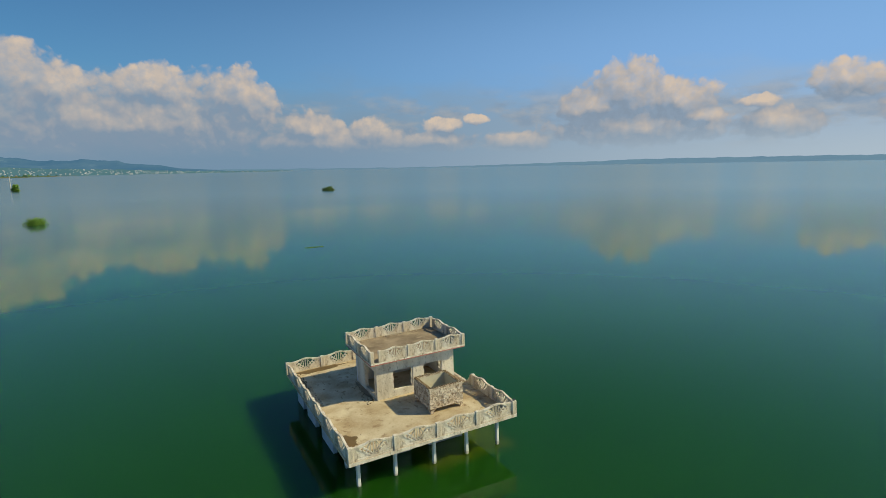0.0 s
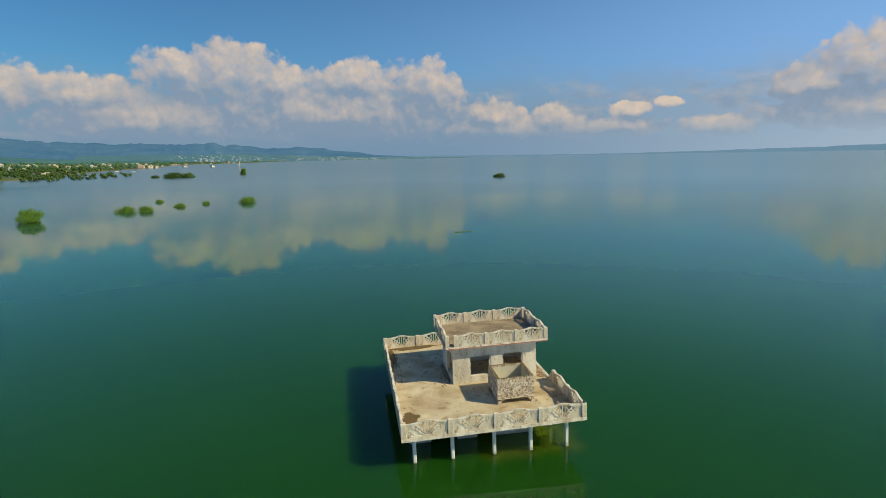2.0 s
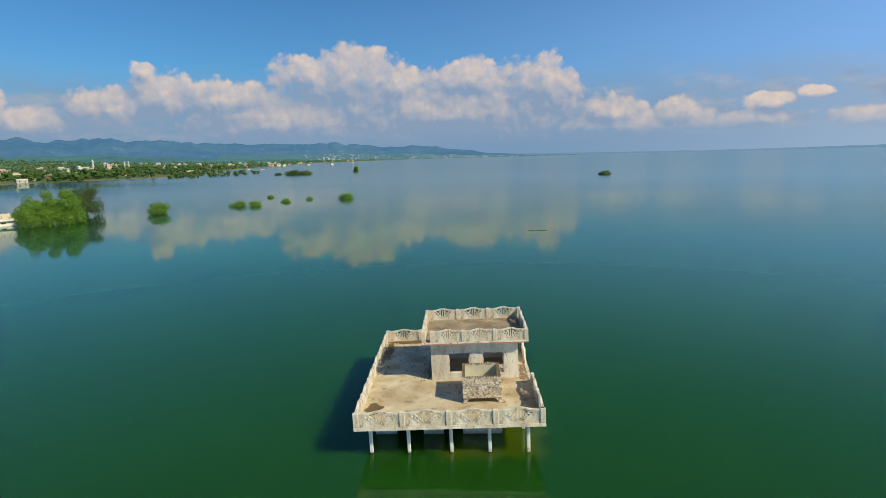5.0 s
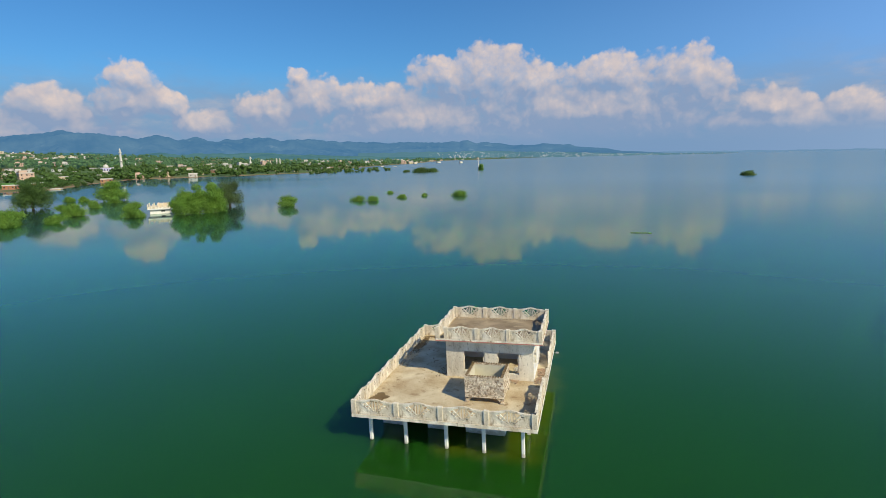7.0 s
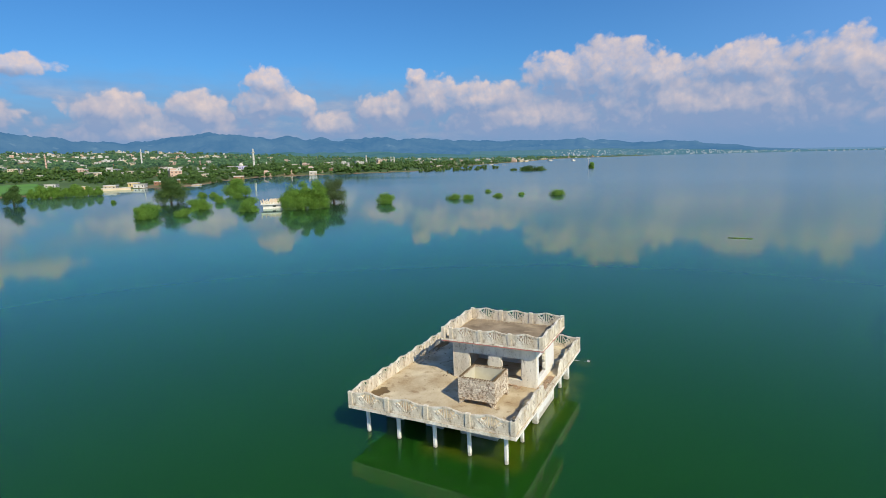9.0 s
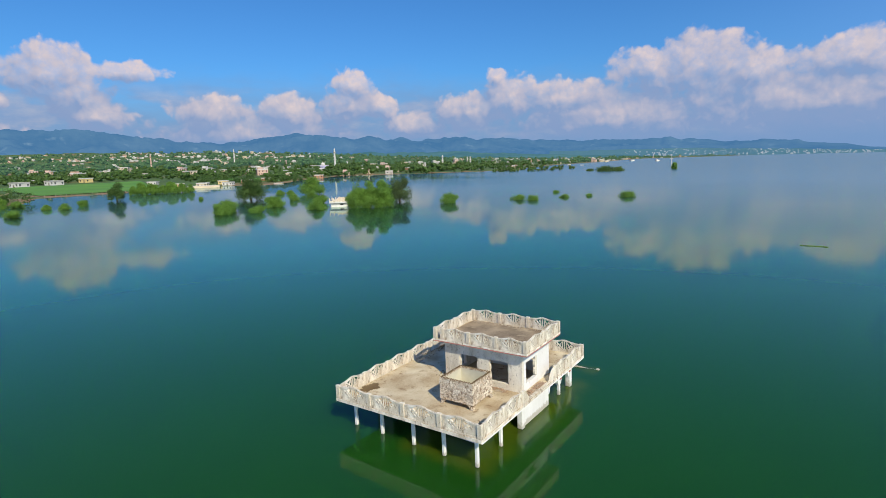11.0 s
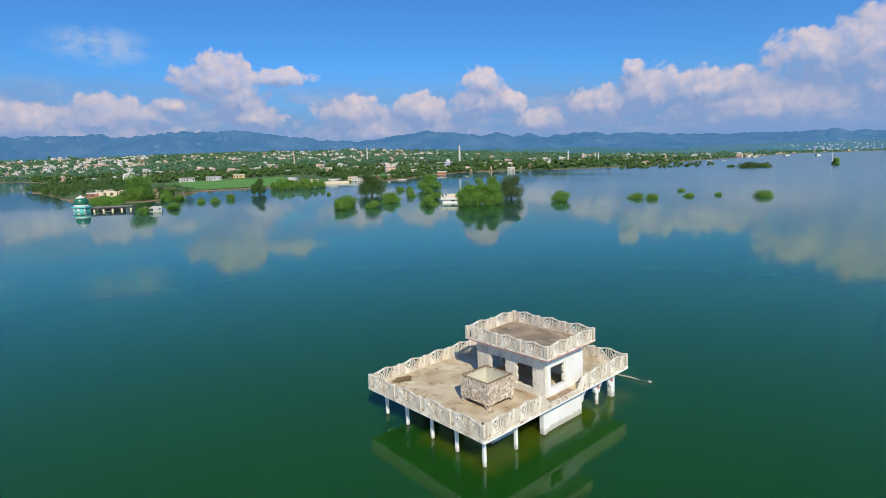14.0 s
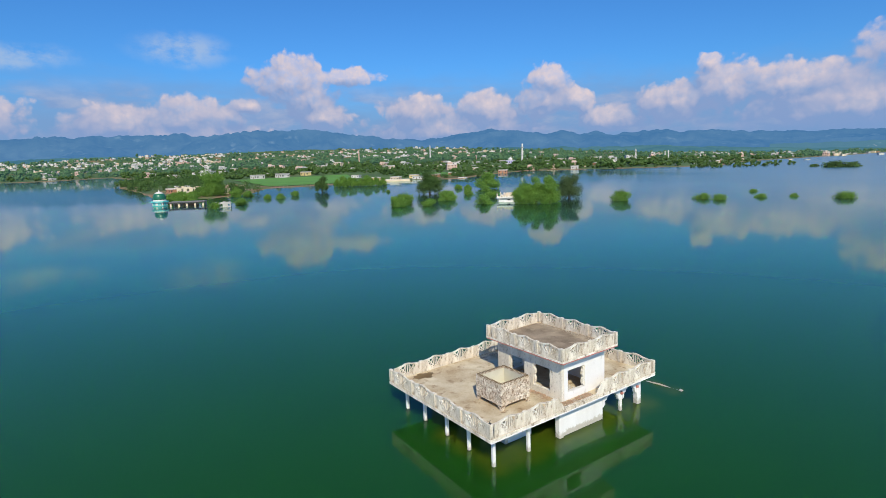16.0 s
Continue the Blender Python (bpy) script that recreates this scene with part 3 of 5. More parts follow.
LEAN = pose(0, 0, 0, 0.4, -1.2, 0)            # the house has settled
house = thing("house", LEAN, "flooded derelict house with white concrete terrace parapets standing in lake", "house")


def slab(name, x0, y0, z0, x1, y1, z1, mat, label=""):
    return part(name, box(bmesh.new(), x0, y0, z0, x1, y1, z1, 0.012), mat, house, label)


slab("roof_slab", 0, 0, SLAB, W, D, DECK, CONCRETE, "stained bare concrete terrace floor")
slab("slab_edge", 0.0, -0.012, SLAB - 0.02, W, -0.002, DECK + 0.02, PANEL)
slab("slab_edge", W + 0.002, 0.0, SLAB - 0.05, W + 0.014, D, SLAB + 0.015, LIMEWASH)
slab("slab_edge", W + 0.002, 0.0, SLAB + 0.018, W + 0.012, D, DECK + 0.02, PANEL)
slab("roof_beam", 8.34, 0.6, SLAB - 0.22, 8.54, 11.9, SLAB - 0.002, BLUE_PAINT, "faded blue beam")
slab("roof_beam", 0.56, 0.6, SLAB - 0.2, 0.76, 11.9, SLAB - 0.002, BLUE_PAINT, "faded blue beam")
slab("roof_beam", 0.78, 0.66, SLAB - 0.16, 8.32, 0.86, SLAB - 0.002, LIMEWASH)

# Walls of the drowned ground floor.
for x0, x1 in ((0.60, 1.72), (3.14, 4.2), (5.22, 7.28)):
    slab("ground_wall", x0, 2.5, -2.6, x1, 2.72, SLAB - 0.004, LIMEWASH)
for y0, y1 in ((4.2, 6.3), (7.6, 9.4), (10.3, 11.8)):
    slab("ground_wall", 0.48, y0, -2.6, 0.70, y1, SLAB - 0.24, BLUE_PAINT, "faded blue outer wall")
slab("ground_wall", 7.06, 2.73, -2.6, 7.28, 4.35, SLAB - 0.004, BLUE_PAINT, "faded blue outer wall")
slab("ground_wall", 8.30, 5.40, -2.6, 8.52, 8.58, SLAB - 0.224, LIMEWASH, "bright white wall meeting the water")
slab("ground_wall", 0.8, 8.9, -2.6, 7.2, 9.1, SLAB - 0.004, LIMEWASH)
slab("ground_wall", 3.3, 2.74, -2.6, 3.5, 8.88, SLAB - 0.004, LIMEWASH)


def column_mesh(w, z0, z1):
    bm = box(bmesh.new(), -w / 2, -w / 2, z0, w / 2, w / 2, z1 - 0.14, 0.03)
    box(bm, -w * 0.62, -w * 0.62, z1 - 0.138, w * 0.62, w * 0.62, z1 - 0.01, 0.02)
    return finish("column", bm, LIMEWASH)


slim = column_mesh(0.175, -2.6, SLAB - 0.1)
for x in (0.66, 2.54, 4.65, 6.54, 8.44):
    share("column", slim, house, pose(x, 0.76, 0))
for y in (3.02, 10.2):
    share("column", slim, house, pose(8.44, y, 0))
pier = column_mesh(0.32, -2.6, SLAB - 0.2)
for y in (5.24, 11.76):
    share("pier", pier, house, pose(8.44, y, 0))
for x, y in ((4.6, 11.76), (0.72, 11.76)):
    share("pier", pier, house, pose(x, y, 0))


def arch(y0, y1):
    """A head with stepped corbels between two piers on the side of the house."""
    pts = [(y0, SLAB - 0.22), (y1, SLAB - 0.22), (y1, SLAB - 1.12)]
    w = y1 - y0
    for u, z in ((0.94, -0.80), (0.89, -0.70), (0.88, -0.58), (0.79, -0.55), (0.74, -0.44), (0.62, -0.39), (0.5, -0.37), (0.38, -0.39), (0.26, -0.44), (0.21, -0.55), (0.12, -0.58), (0.11, -0.70), (0.06, -0.80)):
        pts.append((y0 + u * w, SLAB + 1.36 * z))
    pts.append((y0, SLAB - 1.12))
    return part("arch_head", prism(bmesh.new(), pts, 8.34, 8.53, "x"), LIMEWASH, house, "scalloped white arch head")


arch(8.60, 10.09)
arch(10.31, 11.59)
knob = box(bmesh.new(), -0.08, -0.08, -0.08, 0.08, 0.08, 0.08, 0.04)
knob = finish("boss", knob, RED_PAINT)
for y in (10.2, 11.62):
    share("boss", knob, house, pose(8.56, y, SLAB - 0.72))


# Parapets: cast panels with a waved coping, a V of slots and three upright bars, between square posts.
def panel_mesh(w, h):
    bm = bmesh.new()
    t0, t1 = -0.035, 0.035

    def P(*pts):
        prism(bm, [(u * w, v * h) for u, v in pts], t0, t1)

    def bar(u0, v0, u1, v1, half, a=t0 + 0.01, b=t1 - 0.01):
        p, q = Vector((u0 * w, v0 * h)), Vector((u1 * w, v1 * h))
        n = (q - p).normalized()
        n = Vector((-n.y, n.x)) * half
        prism(bm, [tuple(p - n), tuple(q - n), tuple(q + n), tuple(p + n)], a, b)

    P((0, 0), (1, 0), (1, 0.109), (0, 0.109))
    for s in (0, 1):
        def m(u):
            return 1 - u if s else u
        # stile, top corner, recessed corner plate with a raised rib
        P(*[(m(u), v) for u, v in ((0, 0.11), (0.065, 0.11), (0.065, 0.80), (0, 0.80))])
        P(*[(m(u), v) for u, v in ((0.066, 0.70), (0.125, 0.71), (0.215, 0.80), (0.235, 0.872), (0.16, 0.84), (0.066, 0.815))])
        prism(bm, [(m(u) * w, v * h) for u, v in ((0.066, 0.111), (0.425, 0.111), (0.125, 0.72), (0.066, 0.698))], t0 + 0.016, t1 - 0.016)
        bar(m(0.07), 0.47, m(0.235), 0.125, 0.017, t0 + 0.004, t1 - 0.004)
        bar(m(0.075), 0.15, m(0.17), 0.36, 0.015, t0 + 0.004, t1 - 0.004)
        # the V: an outer and an inner band with a row of slots between them
        bar(m(0.128), 0.755, m(0.44), 0.115, 0.034, t0, t1)
        bar(m(0.230), 0.855, m(0.475), 0.225, 0.028, t0, t1)
        for k in (0.02, 0.27, 0.52, 0.77, 1.0):
            bar(m(0.145 + 0.285 * k), 0.74 - 0.60 * k, m(0.240 + 0.230 * k), 0.83 - 0.60 * k, 0.030, t0 + 0.006, t1 - 0.006)
        # the basket in the middle
        bar(m(0.435), 0.955, m(0.345), 0.575, 0.024)
        bar(m(0.432), 0.36, m(0.432), 0.955, 0.021)
    top = [(0.0, 0.802), (0.16, 0.835), (0.30, 0.885), (0.42, 0.975), (0.5, 0.99), (0.58, 0.975), (0.70, 0.885), (0.84, 0.835), (1.0, 0.802)]
    for (u0, v0), (u1, v1) in zip(top, top[1:]):
        prism(bm, [(u0 * w, v0 * h), (u1 * w, v1 * h), (u1 * w, (v1 + 0.105) * h), (u0 * w, (v0 + 0.105) * h)], t0 - 0.02, t1 + 0.02)
    bar(0.5, 0.2, 0.5, 0.985, 0.023)
    bar(0.44, 0.225, 0.56, 0.225, 0.032)
    bar(0.39, 0.115, 0.61, 0.115, 0.028)
    return finish("parapet_panel", bm, PANEL)


def post_mesh(h, w=0.26, d=0.17):
    bm = box(bmesh.new(), -w / 2, -d / 2, 0, w / 2, d / 2, h, 0.015)
    return finish("parapet_post", bm, PANEL)


PANELS, POST_LOW, POST_HIGH = {}, post_mesh(RAIL - DECK - 0.02), post_mesh(URAIL - UDECK - 0.01, 0.22, 0.16)


def panel(w, h):
    key = (round(w, 3), round(h, 3))
    if key not in PANELS:
        PANELS[key] = panel_mesh(w, h)
    return PANELS[key]


rnd = random.Random(4)


def parapet(a, b, stops, z, h, post, skip=(), ends=(True, True), gone=()):
    """A run of posts and panels from a to b; stops are fractions of its length."""
    a, b = Vector(a), Vector(b)
    length, turn = (b - a).length, math.degrees(math.atan2(b.y - a.y, b.x - a.x))
    for k, s in enumerate(stops):
        if k in gone or (k == 0 and not ends[0]) or (k == len(stops) - 1 and not ends[1]):
            continue
        p = a.lerp(b, s)
        share("parapet_post", post, house, pose(p.x, p.y, z + 0.004, rnd.uniform(-0.5, 0.5), rnd.uniform(-0.5, 0.5), turn))
    for k, (s0, s1) in enumerate(zip(stops, stops[1:])):
        if k in skip:
            continue
        p = a.lerp(b, s0 + 0.1 / length)
        share("parapet_panel", panel((s1 - s0) * length - 0.2, h), house, pose(p.x, p.y, z + 0.004, rnd.uniform(-0.8, 0.8), 0, turn))


H_LOW, H_HIGH = 0.76, 0.68
quarter, sixth = [0, 0.25, 0.5, 0.75, 1], [k / 6 for k in range(7)]
e = 0.085
parapet((0.12, e), (W - 0.12, e), quarter, DECK, H_LOW, POST_LOW)
parapet((0.12, D - e), (W - 0.12, D - e), quarter, DECK, H_LOW, POST_LOW)
parapet((e, 0.2), (e, D - 0.2), sixth, DECK, H_LOW, POST_LOW, (), (False, False))
parapet((W - e, 0.2), (W - e, D - 0.2), sixth, DECK, H_LOW, POST_LOW, (2, 3), (False, False), (3,))
thirds = [0, 0.085, 0.39, 0.695, 1]
parapet((UX0 + 0.1, UY0 + 0.075), (UX1 - 0.1, UY0 + 0.075), thirds, UDECK, H_HIGH, POST_HIGH, (0,))
parapet((UX0 + 0.1, UY1 - 0.075), (UX1 - 0.1, UY1 - 0.075), [0, 1 / 3, 2 / 3, 1], UDECK, H_HIGH, POST_HIGH)
parapet((UX0 + 0.075, UY0 + 0.15), (UX0 + 0.075, UY1 - 0.15), [0, 0.5, 1], UDECK, H_HIGH, POST_HIGH, (), (False, False))
parapet((UX1 - 0.075, UY0 + 0.15), (UX1 - 0.075, UY1 - 0.15), [0, 0.5, 1], UDECK, H_HIGH, POST_HIGH, (), (False, False))

bm = tube(bmesh.new(), [(-0.03, 0, -0.02), (-0.03, 0.01, 0.09), (0.0, 0.03, 0.16)], [0.012, 0.012, 0.01], 6)
tube(bm, [(0.04, 0.03, -0.02), (0.045, 0.0, 0.07), (0.09, -0.02, 0.10)], [0.012, 0.012, 0.01], 6)
box(bm, -0.06, -0.05, -0.004, 0.07, 0.05, 0.045, 0.015)
stub = part("rebar_stub", bm, DARK, house, "rusted dark bar ends on the corner post")
stub.matrix_basis = pose(W - 0.12, 0.085, RAIL - 0.012)

# The broken stretch beside the room.
bm = prism(bmesh.new(), [(4.24, DECK), (5.02, DECK), (4.96, DECK + 0.12), (4.80, DECK + 0.17), (4.70, DECK + 0.36), (4.58, DECK + 0.44), (4.52, DECK + 0.62), (4.38, DECK + 0.72), (4.24, DECK + 0.70)], W - 0.125, W - 0.045, "x")
part("broken_panel", bm, PANEL, house, "broken stump of a cast parapet panel")
bm = prism(bmesh.new(), [(7.28, DECK), (8.16, DECK), (8.16, DECK + 0.64), (7.94, DECK + 0.66), (7.72, DECK + 0.60), (7.62, DECK + 0.40), (7.50, DECK + 0.33), (7.44, DECK + 0.16), (7.30, DECK + 0.10)], W - 0.125, W - 0.045, "x")
part("broken_panel", bm, PANEL, house, "broken stump of a cast parapet panel")
slab("kerb", W - 0.20, 5.04, DECK + 0.002, W - 0.03, 7.27, DECK + 0.07, PANEL)


# The room on the terrace.
def holed_wall(name, along, span, z0, z1, holes, lo, hi, mat, label=""):
    """A wall in pieces round its openings; a hole is (from, to, sill, head). Joined into one mesh."""
    bm = bmesh.new()
    cuts = sorted({span[0], span[1], *(v for h in holes for v in h[:2])})
    for a, b in zip(cuts, cuts[1:]):
        mid = (a + b) / 2
        hole = next((h for h in holes if h[0] < mid < h[1]), None)
        rows = [(z0, z1)] if not hole else [(z0, hole[2]), (hole[3], z1)]
        for p, q in rows:
            if q - p < 0.01:
                continue
            if along == "x":
                box(bm, a, lo, p, b, hi, q)
            else:
                box(bm, lo, a, p, hi, b, q)
    bmesh.ops.remove_doubles(bm, verts=bm.verts, dist=0.0005)
    return part(name, bm, mat, house, label)


SILL, HEAD, T = DECK + 0.40, DECK + 1.56, 0.2
holed_wall("room_wall", "x", (RX0, RX1), DECK + 0.002, USLAB - 0.002, [(4.5, 5.78, SILL, HEAD), (6.4, 7.68, SILL - 0.06, HEAD)], RY0, RY0 + T, PLASTER, "stained white front wall with two glassless windows")
holed_wall("room_wall", "x", (RX0, RX1), DECK + 0.002, USLAB - 0.002, [(5.4, 5.85, DECK + 0.7, DECK + 1.4), (7.2, 7.7, DECK + 0.6, DECK + 1.45)], RY1 - T, RY1, LIMEWASH)
holed_wall("room_wall", "y", (RY0 + T + 0.002, RY1 - T - 0.002), DECK + 0.002, USLAB - 0.002, [(5.85, 7.2, SILL, HEAD + 0.02)], RX1 - T, RX1, LIMEWASH, "white side wall with a broken window opening")
holed_wall("room_wall", "y", (RY0 + T + 0.002, RY1 - T - 0.002), DECK + 0.002, USLAB - 0.002, [(5.75, 7.3, DECK + 0.2, HEAD + 0.1)], RX0, RX0 + T, PLASTER)


def jamb(axis, at, side, lo, hi, big=1.0):
    """A moulded jamb with a swelling profile, as left where the frame was torn out."""
    pts = [(at, SILL + 0.02)]
    rj = random.Random(int(at * 100))
    for k in range(13):
        u = k / 12
        swell = 0.05 + 0.05 * abs(math.sin(u * 7.5)) + rj.uniform(0, 0.03)
        pts.append((at + side * swell * big, SILL + 0.02 + u * (HEAD - SILL - 0.04)))
    pts.append((at, HEAD - 0.02))
    part("window_jamb", prism(bmesh.new(), pts, lo, hi, axis), PLASTER, house, "ragged plaster window jamb")


jamb("y", 4.503, 1, RY0 + 0.03, RY0 + T - 0.03, 0.6)
jamb("y", 5.777, -1, RY0 + 0.03, RY0 + T - 0.03)
jamb("y", 6.403, 1, RY0 + 0.03, RY0 + T - 0.03)
jamb("y", 7.677, -1, RY0 + 0.03, RY0 + T - 0.03, 0.6)
jamb("x", 7.197, -1, RX1 - T + 0.03, RX1 - 0.03, 1.5)
jamb("x", 5.853, 1, RX1 - T + 0.03, RX1 - 0.03, 0.5)
slab("room_slab", UX0, UY0, USLAB, UX1, UY1, UDECK, CONCRETE, "earth-brown flat roof of the terrace room")
for y0, y1 in ((UY0 - 0.012, UY0 - 0.002), (UY1 + 0.002, UY1 + 0.012)):
    slab("slab_edge", UX0, y0, USLAB + 0.055, UX1, y1, UDECK + 0.02, PANEL)
    slab("slab_edge", UX0, y0, USLAB - 0.004, UX1, y1, USLAB + 0.05, RED_PAINT, "thin faded red band")
for x0, x1 in ((UX0 - 0.012, UX0 - 0.002), (UX1 + 0.002, UX1 + 0.012)):
    slab("slab_edge", x0, UY0, USLAB + 0.055, x1, UY1, UDECK + 0.02, PANEL)
    slab("slab_edge", x0, UY0, USLAB - 0.004, x1, UY1, USLAB + 0.05, RED_PAINT, "thin faded red band")
slab("soffit", UX0 + 0.05, UY0 + 0.05, USLAB - 0.015, UX1 - 0.05, RY0 - 0.004, USLAB - 0.003, BLUE_PAINT, "pale blue soffit")
slab("soffit", RX1 + 0.004, RY0, USLAB - 0.015, UX1 - 0.05, UY1 - 0.05, USLAB - 0.003, BLUE_PAINT, "pale blue soffit")
slab("soil_layer", UX0 + 0.2, UY0 + 0.2, UDECK + 0.003, UX1 - 0.2, UY1 - 0.2, UDECK + 0.02, DIRT, "dry brown dirt on the roof")


# ---- things on the terrace ----
def on_house(x, y, z, rz=0.0):
    return LEAN @ pose(x, y, z, 0, 0, rz)


def build_tank():
    """Raised brick water tank: four feet, a slab, brick walls and a rim of bricks on end."""
    tx, ty, hgt = 2.0, 1.95, 1.42
    tank = thing("water_tank", on_house(5.3, 2.32, DECK + 0.003), "open square brick water tank on short legs, whitewash flaking", "water tank")
    bm = box(bmesh.new(), -0.09, -0.09, 0, 0.09, 0.09, 0.20, 0.03)
    box(bm, -0.115, -0.115, 0.0, 0.115, 0.115, 0.05, 0.02)
    for k in range(2):
        pts = [(0.05, 0.262), (0.42, 0.262), (0.30, 0.235), (0.17, 0.17), (0.10, 0.06), (0.05, 0.06)]
        prism(bm, pts, -0.08, 0.05, "y" if k == 0 else "x")
    foot = finish("foot", bm, BRICK)
    for k, (x, y) in enumerate(((0.09, 0.09), (tx - 0.09, 0.09), (tx - 0.09, ty - 0.09), (0.09, ty - 0.09))):
        share("foot", foot, tank, pose(x, y, 0, 0, 0, 90 * k))
    part("base_slab", box(bmesh.new(), -0.025, -0.025, 0.264, tx + 0.025, ty + 0.025, 0.34, 0.02), BRICK, tank)
    t = 0.15

    def ring_walls(o, s, z0, z1):
        bm = bmesh.new()
        box(bm, o, o, z0, tx - o, s, z1)
        box(bm, o, ty - s, z0, tx - o, ty - o, z1)
        box(bm, o, s + 0.001, z0, s, ty - s - 0.001, z1)
        box(bm, tx - s, s + 0.001, z0, tx - o, ty - s - 0.001, z1)
        return bm

    part("core", ring_walls(0.010, 0.08, 0.342, hgt - 0.09), MORTAR, tank, "worn brick joints")
    part("lining", ring_walls(0.082, t, 0.342, hgt - 0.09), LINING, tank, "pale cement lining")
    part("coping", ring_walls(0.0, t + 0.01, hgt - 0.088, hgt - 0.02), BRICK, tank, "limed brick rim")
    part("tank_floor", box(bmesh.new(), t + 0.002, t + 0.002, 0.343, tx - t - 0.002, ty - t - 0.002, 0.56), LINING, tank, "dusty tank floor")
    r = random.Random(2)
    verts, faces = [], []

    def brick(x0, y0, z0, x1, y1, z1):
        n = len(verts)
        verts.extend((x, y, z) for z in (z0, z1) for x, y in ((x0, y0), (x1, y0), (x1, y1), (x0, y1)))
        faces.extend(tuple(n + i for i in q) for q in ((3, 2, 1, 0), (4, 5, 6, 7), (0, 1, 5, 4), (1, 2, 6, 5), (2, 3, 7, 6), (3, 0, 4, 7)))

    courses, ch = 10, (hgt - 0.09 - 0.345) / 10
    for c in range(courses):
        z0, z1 = 0.345 + c * ch, 0.345 + (c + 1) * ch - 0.022
        for run, horizontal in ((tx, True), (ty, False)):
            n, off = 7, (0.5 if c % 2 else 0.0) + r.uniform(-0.12, 0.12)
            cell = run / n
            for k in range(-1, n + 1):
                a, b = max((k + off) * cell, 0), min((k + 1 + off) * cell - r.uniform(0.012, 0.034), run)
                if b - a < 0.05 or r.random() < 0.07:
                    continue
                for near in (True, False):
                    out = r.uniform(-0.010, 0.016)
                    if horizontal:
                        y0, y1 = (-out, 0.02) if near else (ty - 0.02, ty + out)
                        brick(a, y0, z0, b, y1, z1)
                    else:
                        x0, x1 = (-out, 0.02) if near else (tx - 0.02, tx + out)
                        brick(x0, a, z0, x1, b, z1)
    me = bpy.data.meshes.new("brickwork")
    me.from_pydata(verts, [], faces)
    me.materials.append(BRICK)
    ob = tagged(new("brickwork", me), "flaking limewashed brick courses", kind="stuff")
    ob.parent = tank
    rim = finish("rim_brick", box(bmesh.new(), -0.032, -0.07, 0, 0.032, 0.07, 0.03, 0.006), SILT)
    n = 14
    for k in range(n):
        u = 0.06 + 0.88 * k / (n - 1)
        for y in (0.08, ty - 0.08):
            share("rim_brick", rim, tank, pose(u * tx, y, hgt - 0.024, 0, 0, r.uniform(-6, 6)))
        for x in (0.08, tx - 0.08):
            share("rim_brick", rim, tank, pose(x, u * ty, hgt - 0.024, 0, 0, 90 + r.uniform(-6, 6)))


build_tank()


def rubble(label, m, x, y, n, size, mat, seed, rise=0.12):
    """A spill of broken brick and plaster, as one heap."""
    r = random.Random(seed)
    bm = bmesh.new()
    for _ in range(n):
        s = size * r.uniform(0.4, 1.2)
        d = box(bmesh.new(), -s, -s * 0.55, -s * 0.4, s, s * 0.55, s * 0.4, s * 0.12)
        px, py = r.uniform(-x, x), r.uniform(-y, y)
        z = rise * max(0, 1 - (px / x) ** 2) * max(0, 1 - (py / y) ** 2) * r.random() + s * 0.35
        d.transform(pose(px, py, z, r.uniform(-25, 25), r.uniform(-25, 25), r.uniform(0, 180)))
        me = bpy.data.meshes.new("tmp")
        d.to_mesh(me)
        d.free()
        bm.from_mesh(me)
        bpy.data.meshes.remove(me)
    ob = new("rubble_heap", finish("rubble_heap", bm, mat))
    ob.matrix_basis = m
    return tagged(ob, label, "rubble", kind="stuff")


rubble("broken brick rubble along the gap in the parapet", on_house(8.78, 6.2, DECK + 0.003), 0.2, 1.1, 260, 0.05, RUBBLE, 1, 0.09)
rubble("broken bricks fallen below the window opening", on_house(7.0, 5.15, DECK + 0.003), 0.62, 0.2, 130, 0.05, RUBBLE, 2, 0.09)
rubble("loose plaster crumbs along the parapet foot", on_house(0.5, 8.0, DECK + 0.003), 0.3, 1.6, 60, 0.06, MORTAR, 3, 0.05)
rubble("dry crumbs and specks of litter scattered over the terrace", on_house(3.9, 4.4, DECK + 0.003), 3.5, 4.0, 110, 0.021, DIRT, 8, 0.0)
rubble("pale plaster crumbs along the far edge of the upper roof", on_house(6.05, 8.85, UDECK + 0.02), 2.7, 0.16, 150, 0.035, MORTAR, 11, 0.05)
rubble("reddish brick crumbs along the edge of the upper roof", on_house(8.68, 7.0, UDECK + 0.02), 0.15, 1.8, 110, 0.032, RUBBLE, 12, 0.04)
rubble("pale fallen plaster on the floor inside the room", on_house(7.7, 6.5, DECK + 0.003), 0.5, 0.75, 170, 0.06, LIMEWASH, 13, 0.16)
rubble("loose plaster crumbs in the room's shade", on_house(2.3, 7.6, DECK + 0.003), 1.2, 1.9, 16, 0.04, SILT, 5, 0.02)
rubble("dark dry leaves caught along the terrace edge", on_house(0.45, 9.6, DECK + 0.003), 0.3, 2.4, 80, 0.04, SILT, 15, 0.04)
rubble("dark crumbs fallen round the room wall", on_house(3.1, 6.6, DECK + 0.003), 0.25, 1.4, 36, 0.04, SILT, 16, 0.03)


